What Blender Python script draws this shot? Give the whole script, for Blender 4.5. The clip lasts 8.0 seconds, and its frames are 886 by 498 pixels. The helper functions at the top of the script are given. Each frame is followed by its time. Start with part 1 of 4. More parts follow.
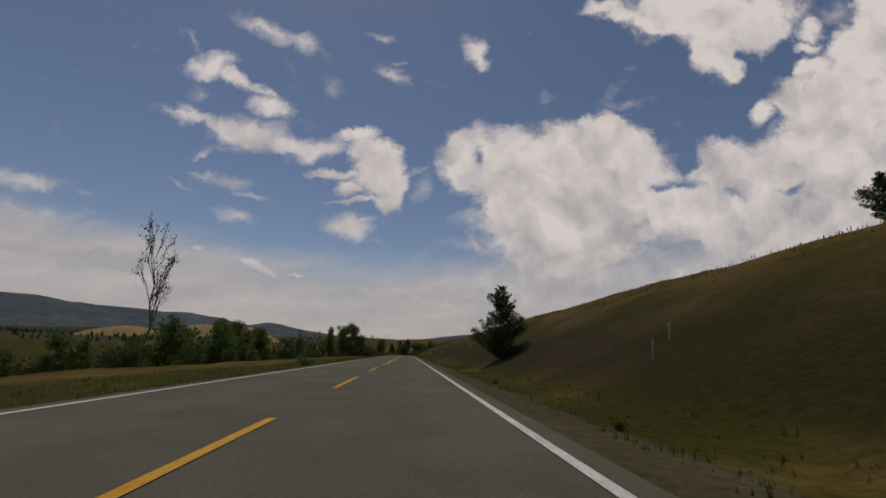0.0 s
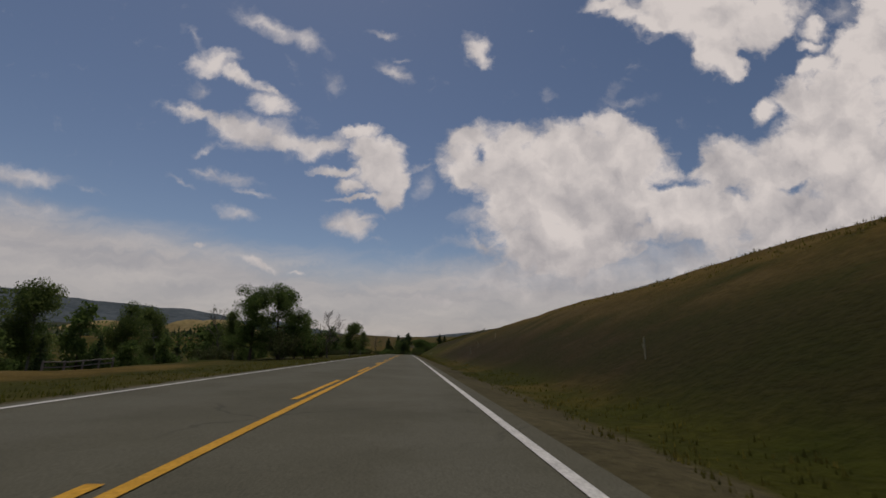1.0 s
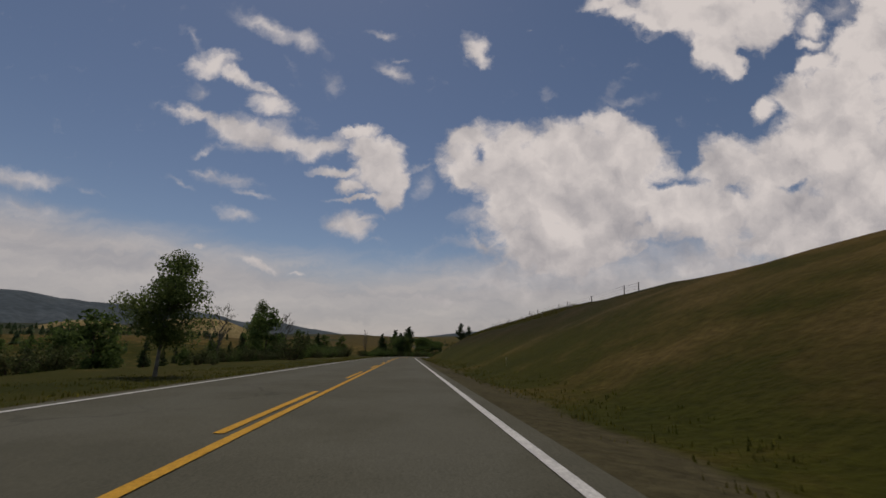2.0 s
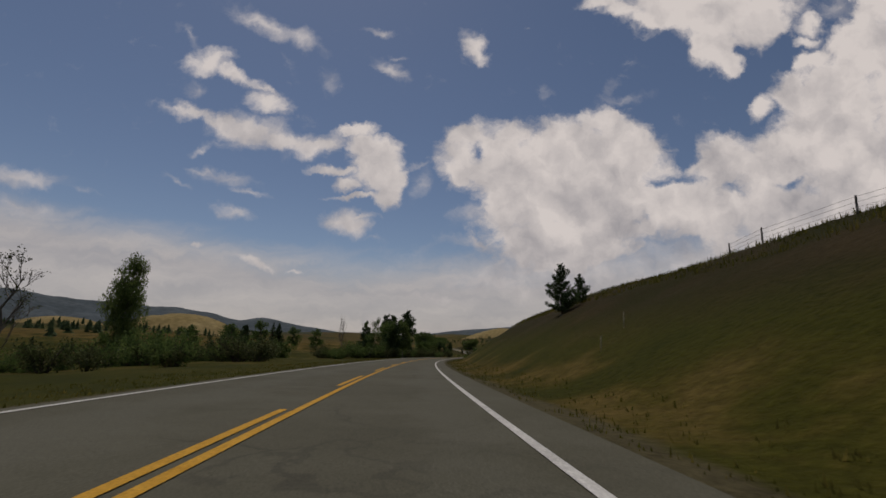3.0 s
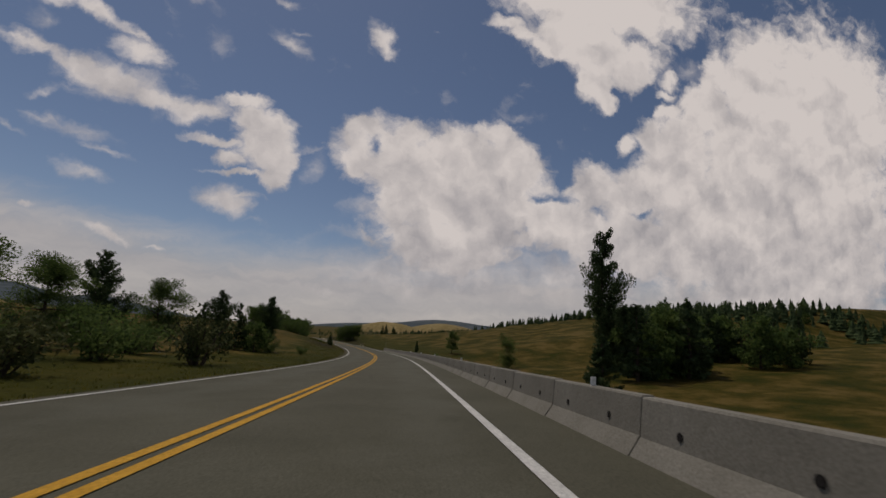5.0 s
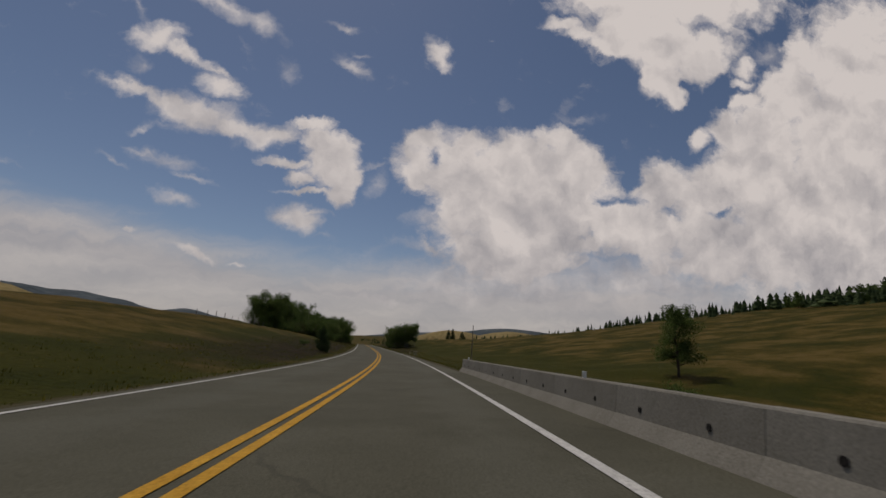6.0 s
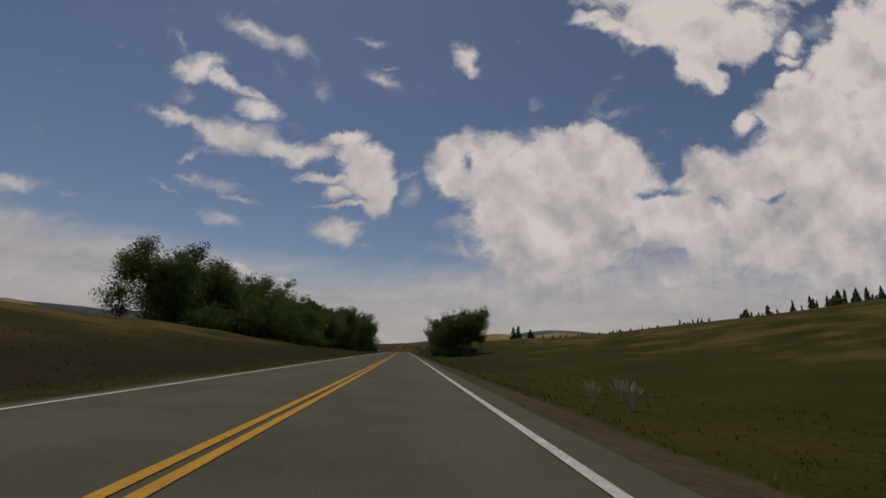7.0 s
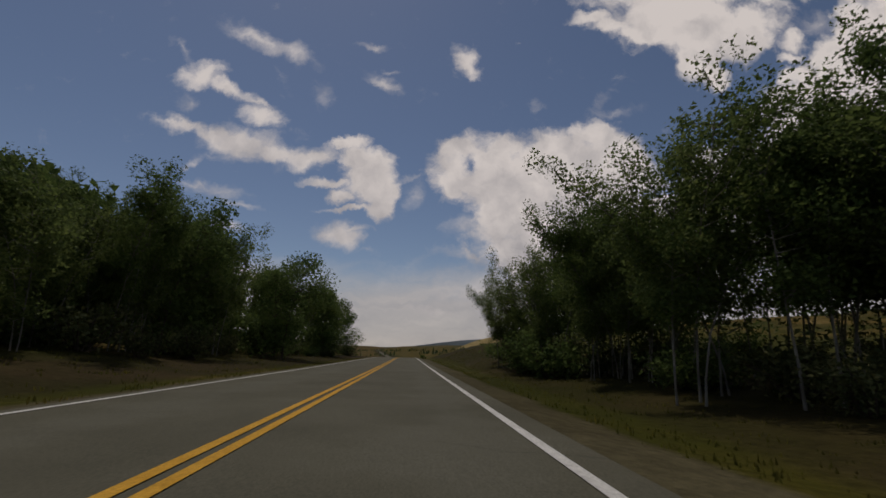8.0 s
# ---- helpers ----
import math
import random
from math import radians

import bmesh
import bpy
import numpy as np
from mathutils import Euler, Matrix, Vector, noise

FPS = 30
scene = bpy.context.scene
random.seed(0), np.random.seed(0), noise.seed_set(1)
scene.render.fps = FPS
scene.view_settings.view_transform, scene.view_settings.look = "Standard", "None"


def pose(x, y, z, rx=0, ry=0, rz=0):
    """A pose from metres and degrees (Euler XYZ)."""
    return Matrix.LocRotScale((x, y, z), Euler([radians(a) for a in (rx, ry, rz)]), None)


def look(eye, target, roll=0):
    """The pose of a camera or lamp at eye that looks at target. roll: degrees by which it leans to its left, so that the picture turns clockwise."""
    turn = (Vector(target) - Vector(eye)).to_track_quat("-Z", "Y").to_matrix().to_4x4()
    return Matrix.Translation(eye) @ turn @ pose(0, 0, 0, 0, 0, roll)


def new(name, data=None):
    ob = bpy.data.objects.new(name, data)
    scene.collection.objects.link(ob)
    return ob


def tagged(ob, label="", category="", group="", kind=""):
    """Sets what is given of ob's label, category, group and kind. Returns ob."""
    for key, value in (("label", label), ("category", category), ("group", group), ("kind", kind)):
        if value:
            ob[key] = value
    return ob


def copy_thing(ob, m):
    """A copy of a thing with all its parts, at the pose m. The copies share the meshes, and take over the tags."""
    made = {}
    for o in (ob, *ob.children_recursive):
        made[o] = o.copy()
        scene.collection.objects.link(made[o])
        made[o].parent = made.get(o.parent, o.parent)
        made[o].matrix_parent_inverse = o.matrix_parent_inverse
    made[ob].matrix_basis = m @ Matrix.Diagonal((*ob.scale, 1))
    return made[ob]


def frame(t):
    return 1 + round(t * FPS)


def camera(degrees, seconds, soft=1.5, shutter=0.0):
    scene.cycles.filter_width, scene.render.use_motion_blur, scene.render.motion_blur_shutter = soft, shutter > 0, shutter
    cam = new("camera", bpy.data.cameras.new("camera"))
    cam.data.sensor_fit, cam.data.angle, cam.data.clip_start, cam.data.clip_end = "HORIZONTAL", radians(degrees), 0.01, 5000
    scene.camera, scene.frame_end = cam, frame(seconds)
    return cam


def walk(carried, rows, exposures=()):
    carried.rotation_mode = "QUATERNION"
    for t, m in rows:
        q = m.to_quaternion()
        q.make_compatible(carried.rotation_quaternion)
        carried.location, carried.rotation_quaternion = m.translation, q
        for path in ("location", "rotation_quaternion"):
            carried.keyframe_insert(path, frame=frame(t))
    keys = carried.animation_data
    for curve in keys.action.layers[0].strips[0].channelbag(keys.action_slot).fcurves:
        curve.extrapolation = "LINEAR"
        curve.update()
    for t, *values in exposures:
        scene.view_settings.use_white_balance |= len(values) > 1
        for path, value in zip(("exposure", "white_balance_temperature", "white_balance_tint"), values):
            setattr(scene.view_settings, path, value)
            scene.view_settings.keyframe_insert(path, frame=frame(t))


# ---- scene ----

# -- the road's plan: seconds of driving, degrees --
V, EYE, LANE = 39.0, 0.465, 0.85
HEADING = ((-3, 0), (0, 0), (1.5, 0.15), (2.6, 0.15), (3.0, -0.2), (3.5, -3.2), (4.0, -7.1), (4.3, -10.4), (4.6, -13.6), (4.9, -15.2), (5.2, -14.6),
           (5.5, -12.9), (6.0, -7.8), (6.5, -4.0), (7.0, -1.6), (7.5, -1.1), (8.0, -0.9), (10, -1), (14, 2), (40, 2))
GRADE = ((-3, -1.7), (0, -1.7), (1.5, -1.8), (3.0, -2.2), (3.5, -2.4), (4.0, -2.3), (4.8, -2.3), (5.5, -1.9), (6.0, -1.4), (6.5, -0.9),
         (7.0, -0.7), (7.5, -0.6), (8.0, -0.7), (9.0, -0.8), (9.6, -2.5), (12, -1.5), (16, -0.5), (40, -0.2))
BANK = ((-3, 0), (0, 0), (3.0, 0.2), (3.5, 0.6), (4.0, 1.3), (4.7, -0.6), (5.5, -3.6), (6.0, -2.3), (6.5, -1.5), (7.0, -0.1), (7.5, 0.5), (8.0, 0.5), (40, 0.5))
# the camera's own turns: seconds, yaw, pitch, roll
TURNS = ((0, -4.36, 11.55, -1.5), (0.5, -4.32, 11.65, -1.57), (1.0, -4.24, 11.28, -1.72), (1.5, -4.16, 11.41, -1.49), (2.2, -4.2, 11.2, -1.4), (3.0, -4.42, 11.03, -1.29),
         (3.5, -7.54, 10.69, -0.96), (4.0, -11.47, 10.99, -0.25), (4.2, -13.9, 11.1, -0.6), (4.7, -18.8, 11.2, -2.8), (5.3, -18.6, 11.3, -5.1), (5.5, -16.56, 11.37, -5.12), (6.0, -11.37, 11.85, -3.81),
         (6.5, -8.02, 11.94, -3.08), (7.0, -5.91, 12.28, -1.64), (7.5, -5.75, 12.2, -0.39), (8.0, -5.26, 12.59, -0.88))


# seconds, the car's drift to the right of its usual line
DRIFT = ((0, 0), (0.5, 0.05), (1.0, 0.105), (1.5, 0.13), (2.4, 0.1), (3.0, 0.08), (3.5, 0.09), (4.0, 0.26), (4.3, 0.25), (4.8, 0.2), (5.3, 0.14), (5.5, 0.115), (6.0, -0.085), (6.5, -0.1), (7.0, 0.02), (7.5, 0.045), (8, 0.035))


def glide(rows, t, k=1):
    """The k-th value of the rows at t, smooth from row to row."""
    n = len(rows)
    i = max(j for j in range(n - 1) if j == 0 or rows[j][0] <= t)
    a, b = rows[i], rows[i + 1]
    w = b[0] - a[0]
    mean = (b[k] - a[k]) / w
    before = (a[k] - rows[i - 1][k]) / (a[0] - rows[i - 1][0]) if i else mean
    after = (rows[i + 2][k] - b[k]) / (rows[i + 2][0] - b[0]) if i + 2 < n else mean
    wa = w / (w + a[0] - rows[i - 1][0]) if i else 0.5
    wb = w / (w + rows[i + 2][0] - b[0]) if i + 2 < n else 0.5
    m0, m1 = (mean * (1 - wa) + before * wa) * w, (mean * (1 - wb) + after * wb) * w
    u = min(max((t - a[0]) / w, 0), 1)
    return (2 * u**3 - 3 * u**2 + 1) * a[k] + (u**3 - 2 * u**2 + u) * m0 + (3 * u**2 - 2 * u**3) * b[k] + (u**3 - u**2) * m1


def lay_road(first=-60.0, last=1500.0, step=0.5):
    """The centre line: x, y, z, heading and bank at even steps."""
    n = int((last - first) / step) + 1
    s = first + step * np.arange(n)
    turn = np.radians([glide(HEADING, v / V) for v in s])
    fall = np.tan(np.radians([glide(GRADE, v / V) for v in s]))
    bank = np.tan(np.radians([glide(BANK, v / V) for v in s]))
    xyz = np.stack([np.cumsum(-np.sin(turn)) * step, np.cumsum(np.cos(turn)) * step, np.cumsum(fall) * step])
    zero = np.argmin(abs(s))
    return s, xyz - xyz[:, zero:zero + 1], turn, bank


ROAD_S, ROAD_XYZ, ROAD_TURN, ROAD_BANK = lay_road()


def road_at(s):
    return [float(np.interp(s, ROAD_S, row)) for row in (*ROAD_XYZ, ROAD_TURN, ROAD_BANK)]


def spot(s, n, up=0.0):
    """The place s metres along the road, n to the right of its centre line, up from the road's plane."""
    x, y, z, turn, bank = road_at(s)
    far = min(max((abs(n) - 25) / 95, 0), 1)
    turn *= 1 - far * far * (3 - 2 * far)
    flat = max(min(n, 3.0), -3.0)
    return x + n * math.cos(turn), y + n * math.sin(turn), z - flat * bank + up


# -- the lie of the land: heights over the road's edge at stations out from its centre line, by seconds of driving --
RIGHT_N = (1.95, 2.6, 3.2, 4.5, 6.5, 9, 12, 17, 26, 45, 90, 200, 500, 1400)
CUT_SLOPE = ((-3, (-0.014, -0.1, -0.08, 0.55, 1.58, 2.75, 3.6, 4.35, 4.7, 4.2, 3, 6, 14, 20)), (1.6, (-0.014, -0.1, -0.08, 0.57, 1.66, 2.9, 3.75, 4.5, 4.8, 4.4, 3, 6, 14, 20)),
             (2.3, (-0.014, -0.08, -0.03, 0.58, 1.6, 2.65, 3.4, 4.3, 5.0, 5.4, 5, 6, 14, 20)), (2.9, (-0.014, -0.08, 0.0, 0.66, 1.78, 2.95, 3.85, 5.0, 6.0, 6.5, 5, 6, 14, 20)),
             (4.3, (-0.014, -0.06, 0.05, 0.9, 2.3, 3.8, 5.0, 6.6, 7.4, 7, 5, 6, 14, 20)))
DROP = ((5.0, (-0.014, -0.1, -0.3, -0.7, -1.2, -1.6, -1.9, -2.1, -1.9, 0.4, 5, 12, 20, 24)),
        (6.1, (-0.014, -0.1, -0.28, -0.6, -0.9, -1.1, -1.1, -0.8, 0.3, 2.8, 7.5, 15, 22, 26)),
        (6.5, (-0.014, -0.1, -0.25, -0.35, -0.3, -0.1, 0.2, 0.9, 2.5, 6.2, 12.5, 21, 30, 36)),
        (7.5, (-0.014, -0.1, -0.22, -0.25, -0.05, 0.3, 0.7, 1.5, 3.2, 6.8, 12.8, 21, 31, 38)),
        (8.25, (-0.014, -0.1, -0.16, -0.12, 0.08, 0.45, 0.9, 1.7, 3.2, 5.8, 10.2, 16.5, 26, 33)))
MEADOW_RISE = ((8.7, (-0.014, -0.1, 0.0, 0.55, 1.15, 1.6, 1.9, 2.4, 3.0, 4.5, 7, 12, 20, 26)), (10, (-0.014, -0.1, 0.0, 0.2, 0.4, 0.6, 0.9, 1.3, 2.0, 3.8, 7.5, 12, 20, 26)),
               (14, (-0.014, -0.1, -0.1, -0.1, 0, 0, 0, 0.2, 0.8, 2.5, 5, 10, 18, 26)))
RIGHT = CUT_SLOPE + DROP + MEADOW_RISE
LEFT_N = (1.95, 2.8, 4, 6, 9, 13, 20, 32, 55, 100, 200, 500, 1400)
VALLEY_SIDE = ((-3, (-0.014, -0.08, -0.12, -0.2, -0.35, -0.7, -1.5, -3, -4.5, -3, 6, 13, 16)), (2.5, (-0.014, -0.08, -0.12, -0.2, -0.35, -0.7, -1.5, -3, -4.5, -3, 6, 13, 16)),
               (4.6, (-0.014, -0.08, -0.12, -0.15, -0.2, -0.3, -0.8, -2, -3.5, -2, 6, 13, 16)), (5.4, (-0.014, -0.08, -0.1, -0.1, -0.1, 0.0, 0.1, 0.1, 0.2, 1, 6, 13, 16)),
               (5.85, (-0.014, -0.06, 0.0, 0.1, 0.24, 0.42, 0.7, 1.05, 1.4, 2.0, 6, 13, 16)))
BANK_SIDE = ((6.25, (-0.014, -0.05, 0.1, 0.38, 0.76, 1.15, 1.65, 2.1, 2.5, 3.0, 6, 13, 16)), (6.85, (-0.014, -0.05, 0.25, 0.8, 1.42, 1.88, 2.25, 2.5, 2.9, 3.6, 6, 13, 16)),
             (7.35, (-0.014, -0.05, 0.15, 0.6, 1.15, 1.65, 2.15, 2.5, 2.9, 3.6, 6, 13, 16)), (9, (-0.014, -0.05, 0.05, 0.15, 0.2, 0.3, 0.5, 0.8, 1, 2, 6, 13, 16)),
             (11, (-0.014, -0.08, -0.1, -0.2, -0.4, -0.6, -1, -1.5, -2, -1, 6, 13, 16)))
LEFT = VALLEY_SIDE + BANK_SIDE


def rise(s, n):
    """The land's height over the road's edge, n to the right of the centre line (negative: to the left)."""
    stations, rows = (RIGHT_N, RIGHT) if n > 0 else (LEFT_N, LEFT)
    if abs(n) <= stations[0]:
        return -0.014
    t = s / V
    i = max(j for j in range(len(rows) - 1) if j == 0 or rows[j][0] <= t)
    u = min(max((t - rows[i][0]) / (rows[i + 1][0] - rows[i][0]), 0), 1)
    u = u * u * (3 - 2 * u)
    k = max(j for j in range(len(stations) - 1) if j == 0 or stations[j] <= abs(n))
    v = min((abs(n) - stations[k]) / (stations[k + 1] - stations[k]), 1)
    near = rows[i][1][k] * (1 - v) + rows[i][1][k + 1] * v
    far = rows[i + 1][1][k] * (1 - v) + rows[i + 1][1][k + 1] * v
    return near * (1 - u) + far * u


def ground(s, n):
    """The land's place at s, n: smooth over the stations, with swells that grow with the distance."""
    a = abs(n)
    d = 0.09 * a
    up = (rise(s, n - d if n < 0 else n + d) + 2 * rise(s, n) + rise(s, n + d if n < 0 else n - d)) / 4 if a > 2.2 else rise(s, n)
    x, y, z = spot(s, n, up)
    if a > 2.2:
        w = min((a - 2.2) / 8, 1)
        z += w * (0.10 * math.sin(x * 0.55 + 1.3) * math.sin(y * 0.41) + 0.05 * math.sin(x * 1.3 + y * 0.9))
        w = min(max((a - 25) / 120, 0), 1)
        z += w * (1.6 * math.sin(x * 0.031 + y * 0.017) + 1.1 * math.sin(y * 0.049 - x * 0.02 + 2))
        w = min(max((a - 250) / 300, 0), 1)
        z += w * (7 * math.sin(y * 0.006 + 1.0) + 5 * math.sin(y * 0.0137 + x * 0.004))
    return x, y, z
cam = camera(90.0, 8.0, soft=1.6, shutter=0.012)
walk(cam, [(i / 5, pose(*spot(V * i / 5, LANE + glide(DRIFT, i / 5), EYE), 90 + glide(TURNS, i / 5, 2), glide(TURNS, i / 5, 3), glide(TURNS, i / 5, 1))) for i in range(41)],
     exposures=[(0, -0.15, 6750, 15), (8, -0.25, 6750, 15)])

# -- light: sky with its clouds, and the sun --
SUN_UP, SUN_ROUND = 63.0, 18.0  # degrees over the horizon; to the left of straight ahead
SKY = pose(0, 0, 0, 101.55, -1.5, -4.36).to_3x3()  # the middle of the sky ahead, for laying out the clouds
# clouds in the sky ahead: across, down (thousandths of the half-width), half-length, half-height, tilt, thickness
HIGH_STREAKS = ((-378, -491, 110, 24, 25, 0.85), (-324, -468, 54, 26, 20, 0.8), (-138, -478, 41, 11, 14, 0.75), (-115, -397, 46, 17, 36, 0.85),
                (-103, -421, 31, 8, 4, 0.55), (-247, -376, 31, 33, 50, 0.5), (-566, -471, 43, 13, 40, 0.55), (-349, -420, 64, 10, 50, 0.35),
                (-592, -144, 43, 9, 28, 0.6), (-483, -147, 59, 19, 8, 0.7), (-436, -116, 54, 8, 12, 0.65), (-533, -159, 56, 9, 24, 0.55),
                (-462, -68, 48, 14, 20, 0.75), (-543, -213, 33, 11, -10, 0.6), (-156, -11, 33, 8, -4, 0.5), (199, -486, 11, 8, 0, 0.4))
THIN_SHEET = ((288, 57, 319, 71, 0, 0.95), (607, 37, 306, 77, 0, 0.95), (122, 82, 191, 43, 4, 0.8), (-18, 120, 115, 11, 10, 0.7), (-949, -157, 107, 28, 8, 0.85),
              (-962, -91, 140, 20, 14, 0.6), (-809, -122, 89, 9, 6, 0.4), (-47, -139, 26, 43, 12, 0.6), (-56, -177, 41, 10, -6, 0.55), (-458, -228, 84, 18, 0, 0.6))
VEILS = ((-551, -348, 31, 22, -30, 0.6), (384, -343, 18, 33, 20, 0.35), (237, -335, 18, 43, -10, 0.35), (-1242, -250, 200, 77, 14, 0.8), (-1306, -1, 204, 64, 10, 0.8),
         (901, -537, 71, 38, 0, 0.6), (97, -70, 77, 33, 0, 0.7), (84, -6, 77, 18, 8, 0.65), (403, -320, 77, 20, -14, 0.5))
WISPS = THIN_SHEET + VEILS
SCATTERED = ((-513, -415, 51, 29, -12, 1), (-459, -384, 79, 19, 30, 0.95), (-388, -323, 48, 28, 10, 1), (-395, -351, 54, 11, 26, 0.75),
             (-500, -279, 125, 18, 15, 0.95), (-439, -256, 89, 31, 8, 1), (-560, -300, 71, 10, 10, 0.8), (-356, -233, 97, 22, 10, 0.95),
             (-276, -226, 77, 22, -14, 0.95), (80, -439, 40, 20, 52, 1), (-214, -46, 54, 27, 4, 1), (-188, -57, 46, 10, -4, 0.8), (-416, 41, 43, 10, 14, 0.95),
             (-551, -4, 11, 6, 0, 0.8), (-332, 62, 20, 6, 6, 0.8))
MIDDLE = ((-189, -256, 48, 17, -4, 1), (-179, -223, 43, 32, 10, 1), (-148, -180, 59, 61, 0, 1.15), (-237, -168, 74, 13, 4, 0.85),
          (-207, -134, 38, 19, 0, 0.95), (-120, -124, 31, 43, 14, 1.05), (-184, -106, 79, 9, -3, 0.8), (-107, -157, 31, 38, 0, 1))
GREAT_BANK = ((110, -193, 117, 74, 0, 1.2), (56, -241, 59, 36, -14, 1.05), (43, -165, 56, 36, 0, 1.05), (154, -244, 64, 31, 0, 1.05),
              (276, -228, 122, 51, -6, 1.15), (360, -274, 71, 31, -10, 1), (413, -210, 107, 66, 24, 1.2), (224, -129, 171, 107, 0, 1.35),
              (365, -116, 171, 115, 0, 1.35), (276, -1, 191, 89, 0, 1.1), (505, -88, 140, 84, 0, 1.2))
EAST_BANK = ((638, -185, 94, 59, -14, 1.2), (773, -193, 133, 71, -32, 1.3), (786, -343, 51, 46, -30, 1.1), (722, -310, 38, 26, -40, 0.9),
             (839, -412, 54, 28, -30, 1.05), (893, -274, 117, 148, 0, 1.4), (957, -445, 79, 84, 0, 1.3), (895, -455, 41, 26, -40, 1), (972, -537, 51, 64, 0, 1.2),
             (620, -52, 166, 89, 0, 1.15), (786, -52, 217, 102, 0, 1.25), (1003, -129, 217, 179, 0, 1.4))
ABOVE = ((406, -529, 61, 26, 12, 1), (360, -545, 56, 19, 0, 0.95), (469, -506, 69, 24, 12, 1.05), (569, -540, 166, 71, 0, 1.3), (610, -450, 59, 59, 8, 1.15),
         (645, -407, 33, 26, 0, 1), (714, -511, 89, 71, -20, 1.15), (837, -496, 61, 33, -14, 0.8), (824, -458, 36, 19, 0, 0.85),
         (594, -665, 306, 107, 0, 1.3), (1168, -295, 242, 242, 0, 1.4), (1117, -537, 153, 166, 0, 1.2), (1334, -129, 421, 357, 0, 1.35),
         (1360, -486, 344, 255, 0, 1.3), (1232, 37, 383, 128, 0, 1))
GAPS = ((82, -205, 19, 33, -20, 0.55), (510, -144, 69, 15, 4, 0.5), (474, -68, 46, 15, -20, 0.5), (663, -50, 43, 38, 0, 0.45), (554, -198, 20, 28, 10, 0.5),
        (781, -136, 31, 11, -20, 0.4), (837, -325, 26, 18, 0, 0.35), (755, -438, 28, 33, -30, 0.55), (454, 42, 77, 23, -10, 0.45), (59, -96, 51, 33, 0, 0.4),
        (569, -1, 77, 18, -10, 0.35), (865, -519, 20, 28, -30, 0.4))


def build_world():
    world = bpy.data.worlds.new("sky")
    scene.world = world
    world.use_nodes = True
    tree = world.node_tree
    tree.nodes.clear()

    def node(kind):
        return tree.nodes.new("ShaderNode" + kind)

    def maths(operation, a, b=None, c=None):
        made = node("Math")
        made.operation = operation
        for socket, value in zip(made.inputs, (a, b, c)):
            if value is None:
                continue
            if isinstance(value, (int, float)):
                socket.default_value = value
            else:
                tree.links.new(value, socket)
        return made.outputs[0]

    def vec(operation, a, b):
        made = node("VectorMath")
        made.operation = operation
        for socket, value in zip(made.inputs, (a, b)):
            if isinstance(value, (tuple, Vector)):
                socket.default_value = value
            else:
                tree.links.new(value, socket)
        return made

    def fbm(vector, scale, detail, rough=0.55):
        made = node("TexNoise")
        made.inputs["Scale"].default_value = scale
        made.inputs["Detail"].default_value = detail
        made.inputs["Roughness"].default_value = rough
        tree.links.new(vector, made.inputs["Vector"])
        return made

    way = node("TexCoord").outputs["Generated"]
    right, up, ahead = SKY.col[0], SKY.col[1], -SKY.col[2]
    depth = vec("DOT_PRODUCT", way, ahead.copy()).outputs["Value"]
    safe = maths("MAXIMUM", depth, 0.12)
    across = maths("DIVIDE", vec("DOT_PRODUCT", way, right.copy()).outputs["Value"], safe)
    down = maths("DIVIDE", maths("MULTIPLY", vec("DOT_PRODUCT", way, up.copy()).outputs["Value"], -1.0), safe)
    flat = node("CombineXYZ")
    tree.links.new(across, flat.inputs[0])
    tree.links.new(down, flat.inputs[1])
    coarse = fbm(flat.outputs[0], 6.0, 3)

    def bent(noise_node, far):
        made = vec("SCALE", vec("SUBTRACT", noise_node.outputs["Color"], (0.5, 0.5, 0.5)).outputs[0], (0, 0, 0))
        made.inputs["Scale"].default_value = far
        return made.outputs[0]

    billow = bent(fbm(flat.outputs[0], 17.0, 4, 0.6), 0.062)
    warped = vec("ADD", vec("ADD", flat.outputs[0], bent(coarse, 0.035)).outputs[0], billow).outputs[0]

    def heap(rows, melt=0.08):
        """How deep each way lies inside the nearest of the clouds: 0.375 at a cloud's rim."""
        deep = None
        for x, y, a, b, tilt, thick in rows:
            place = node("Mapping")
            place.vector_type = "TEXTURE"
            place.inputs["Location"].default_value = (x / 1000, y / 1000, 0)
            place.inputs["Rotation"].default_value = (0, 0, radians(tilt))
            place.inputs["Scale"].default_value = (a / 625, b / 625, 1)
            tree.links.new(warped, place.inputs["Vector"])
            puff = node("TexGradient")
            puff.gradient_type = "SPHERICAL"
            tree.links.new(place.outputs[0], puff.inputs[0])
            here = maths("MULTIPLY", puff.outputs["Fac"], thick)
            deep = here if deep is None else maths("SMOOTH_MAX", deep, here, melt)
        return maths("MINIMUM", deep, 1.0)

    def cover_of(value, low, high, most):
        made = node("MapRange")
        made.interpolation_type = "SMOOTHSTEP"
        made.inputs[1].default_value, made.inputs[2].default_value, made.inputs[4].default_value = low, high, most
        tree.links.new(value, made.inputs[0])
        return made.outputs[0]

    detail = fbm(warped, 9.0, 9, 0.6)
    wisp = fbm(vec("MULTIPLY", warped, (1.0, 1.6, 1.0)).outputs[0], 19.0, 8, 0.62)
    rough = maths("ADD", maths("MULTIPLY", maths("SUBTRACT", detail.outputs["Fac"], 0.5), 0.72), maths("MULTIPLY", maths("SUBTRACT", wisp.outputs["Fac"], 0.5), 0.72))
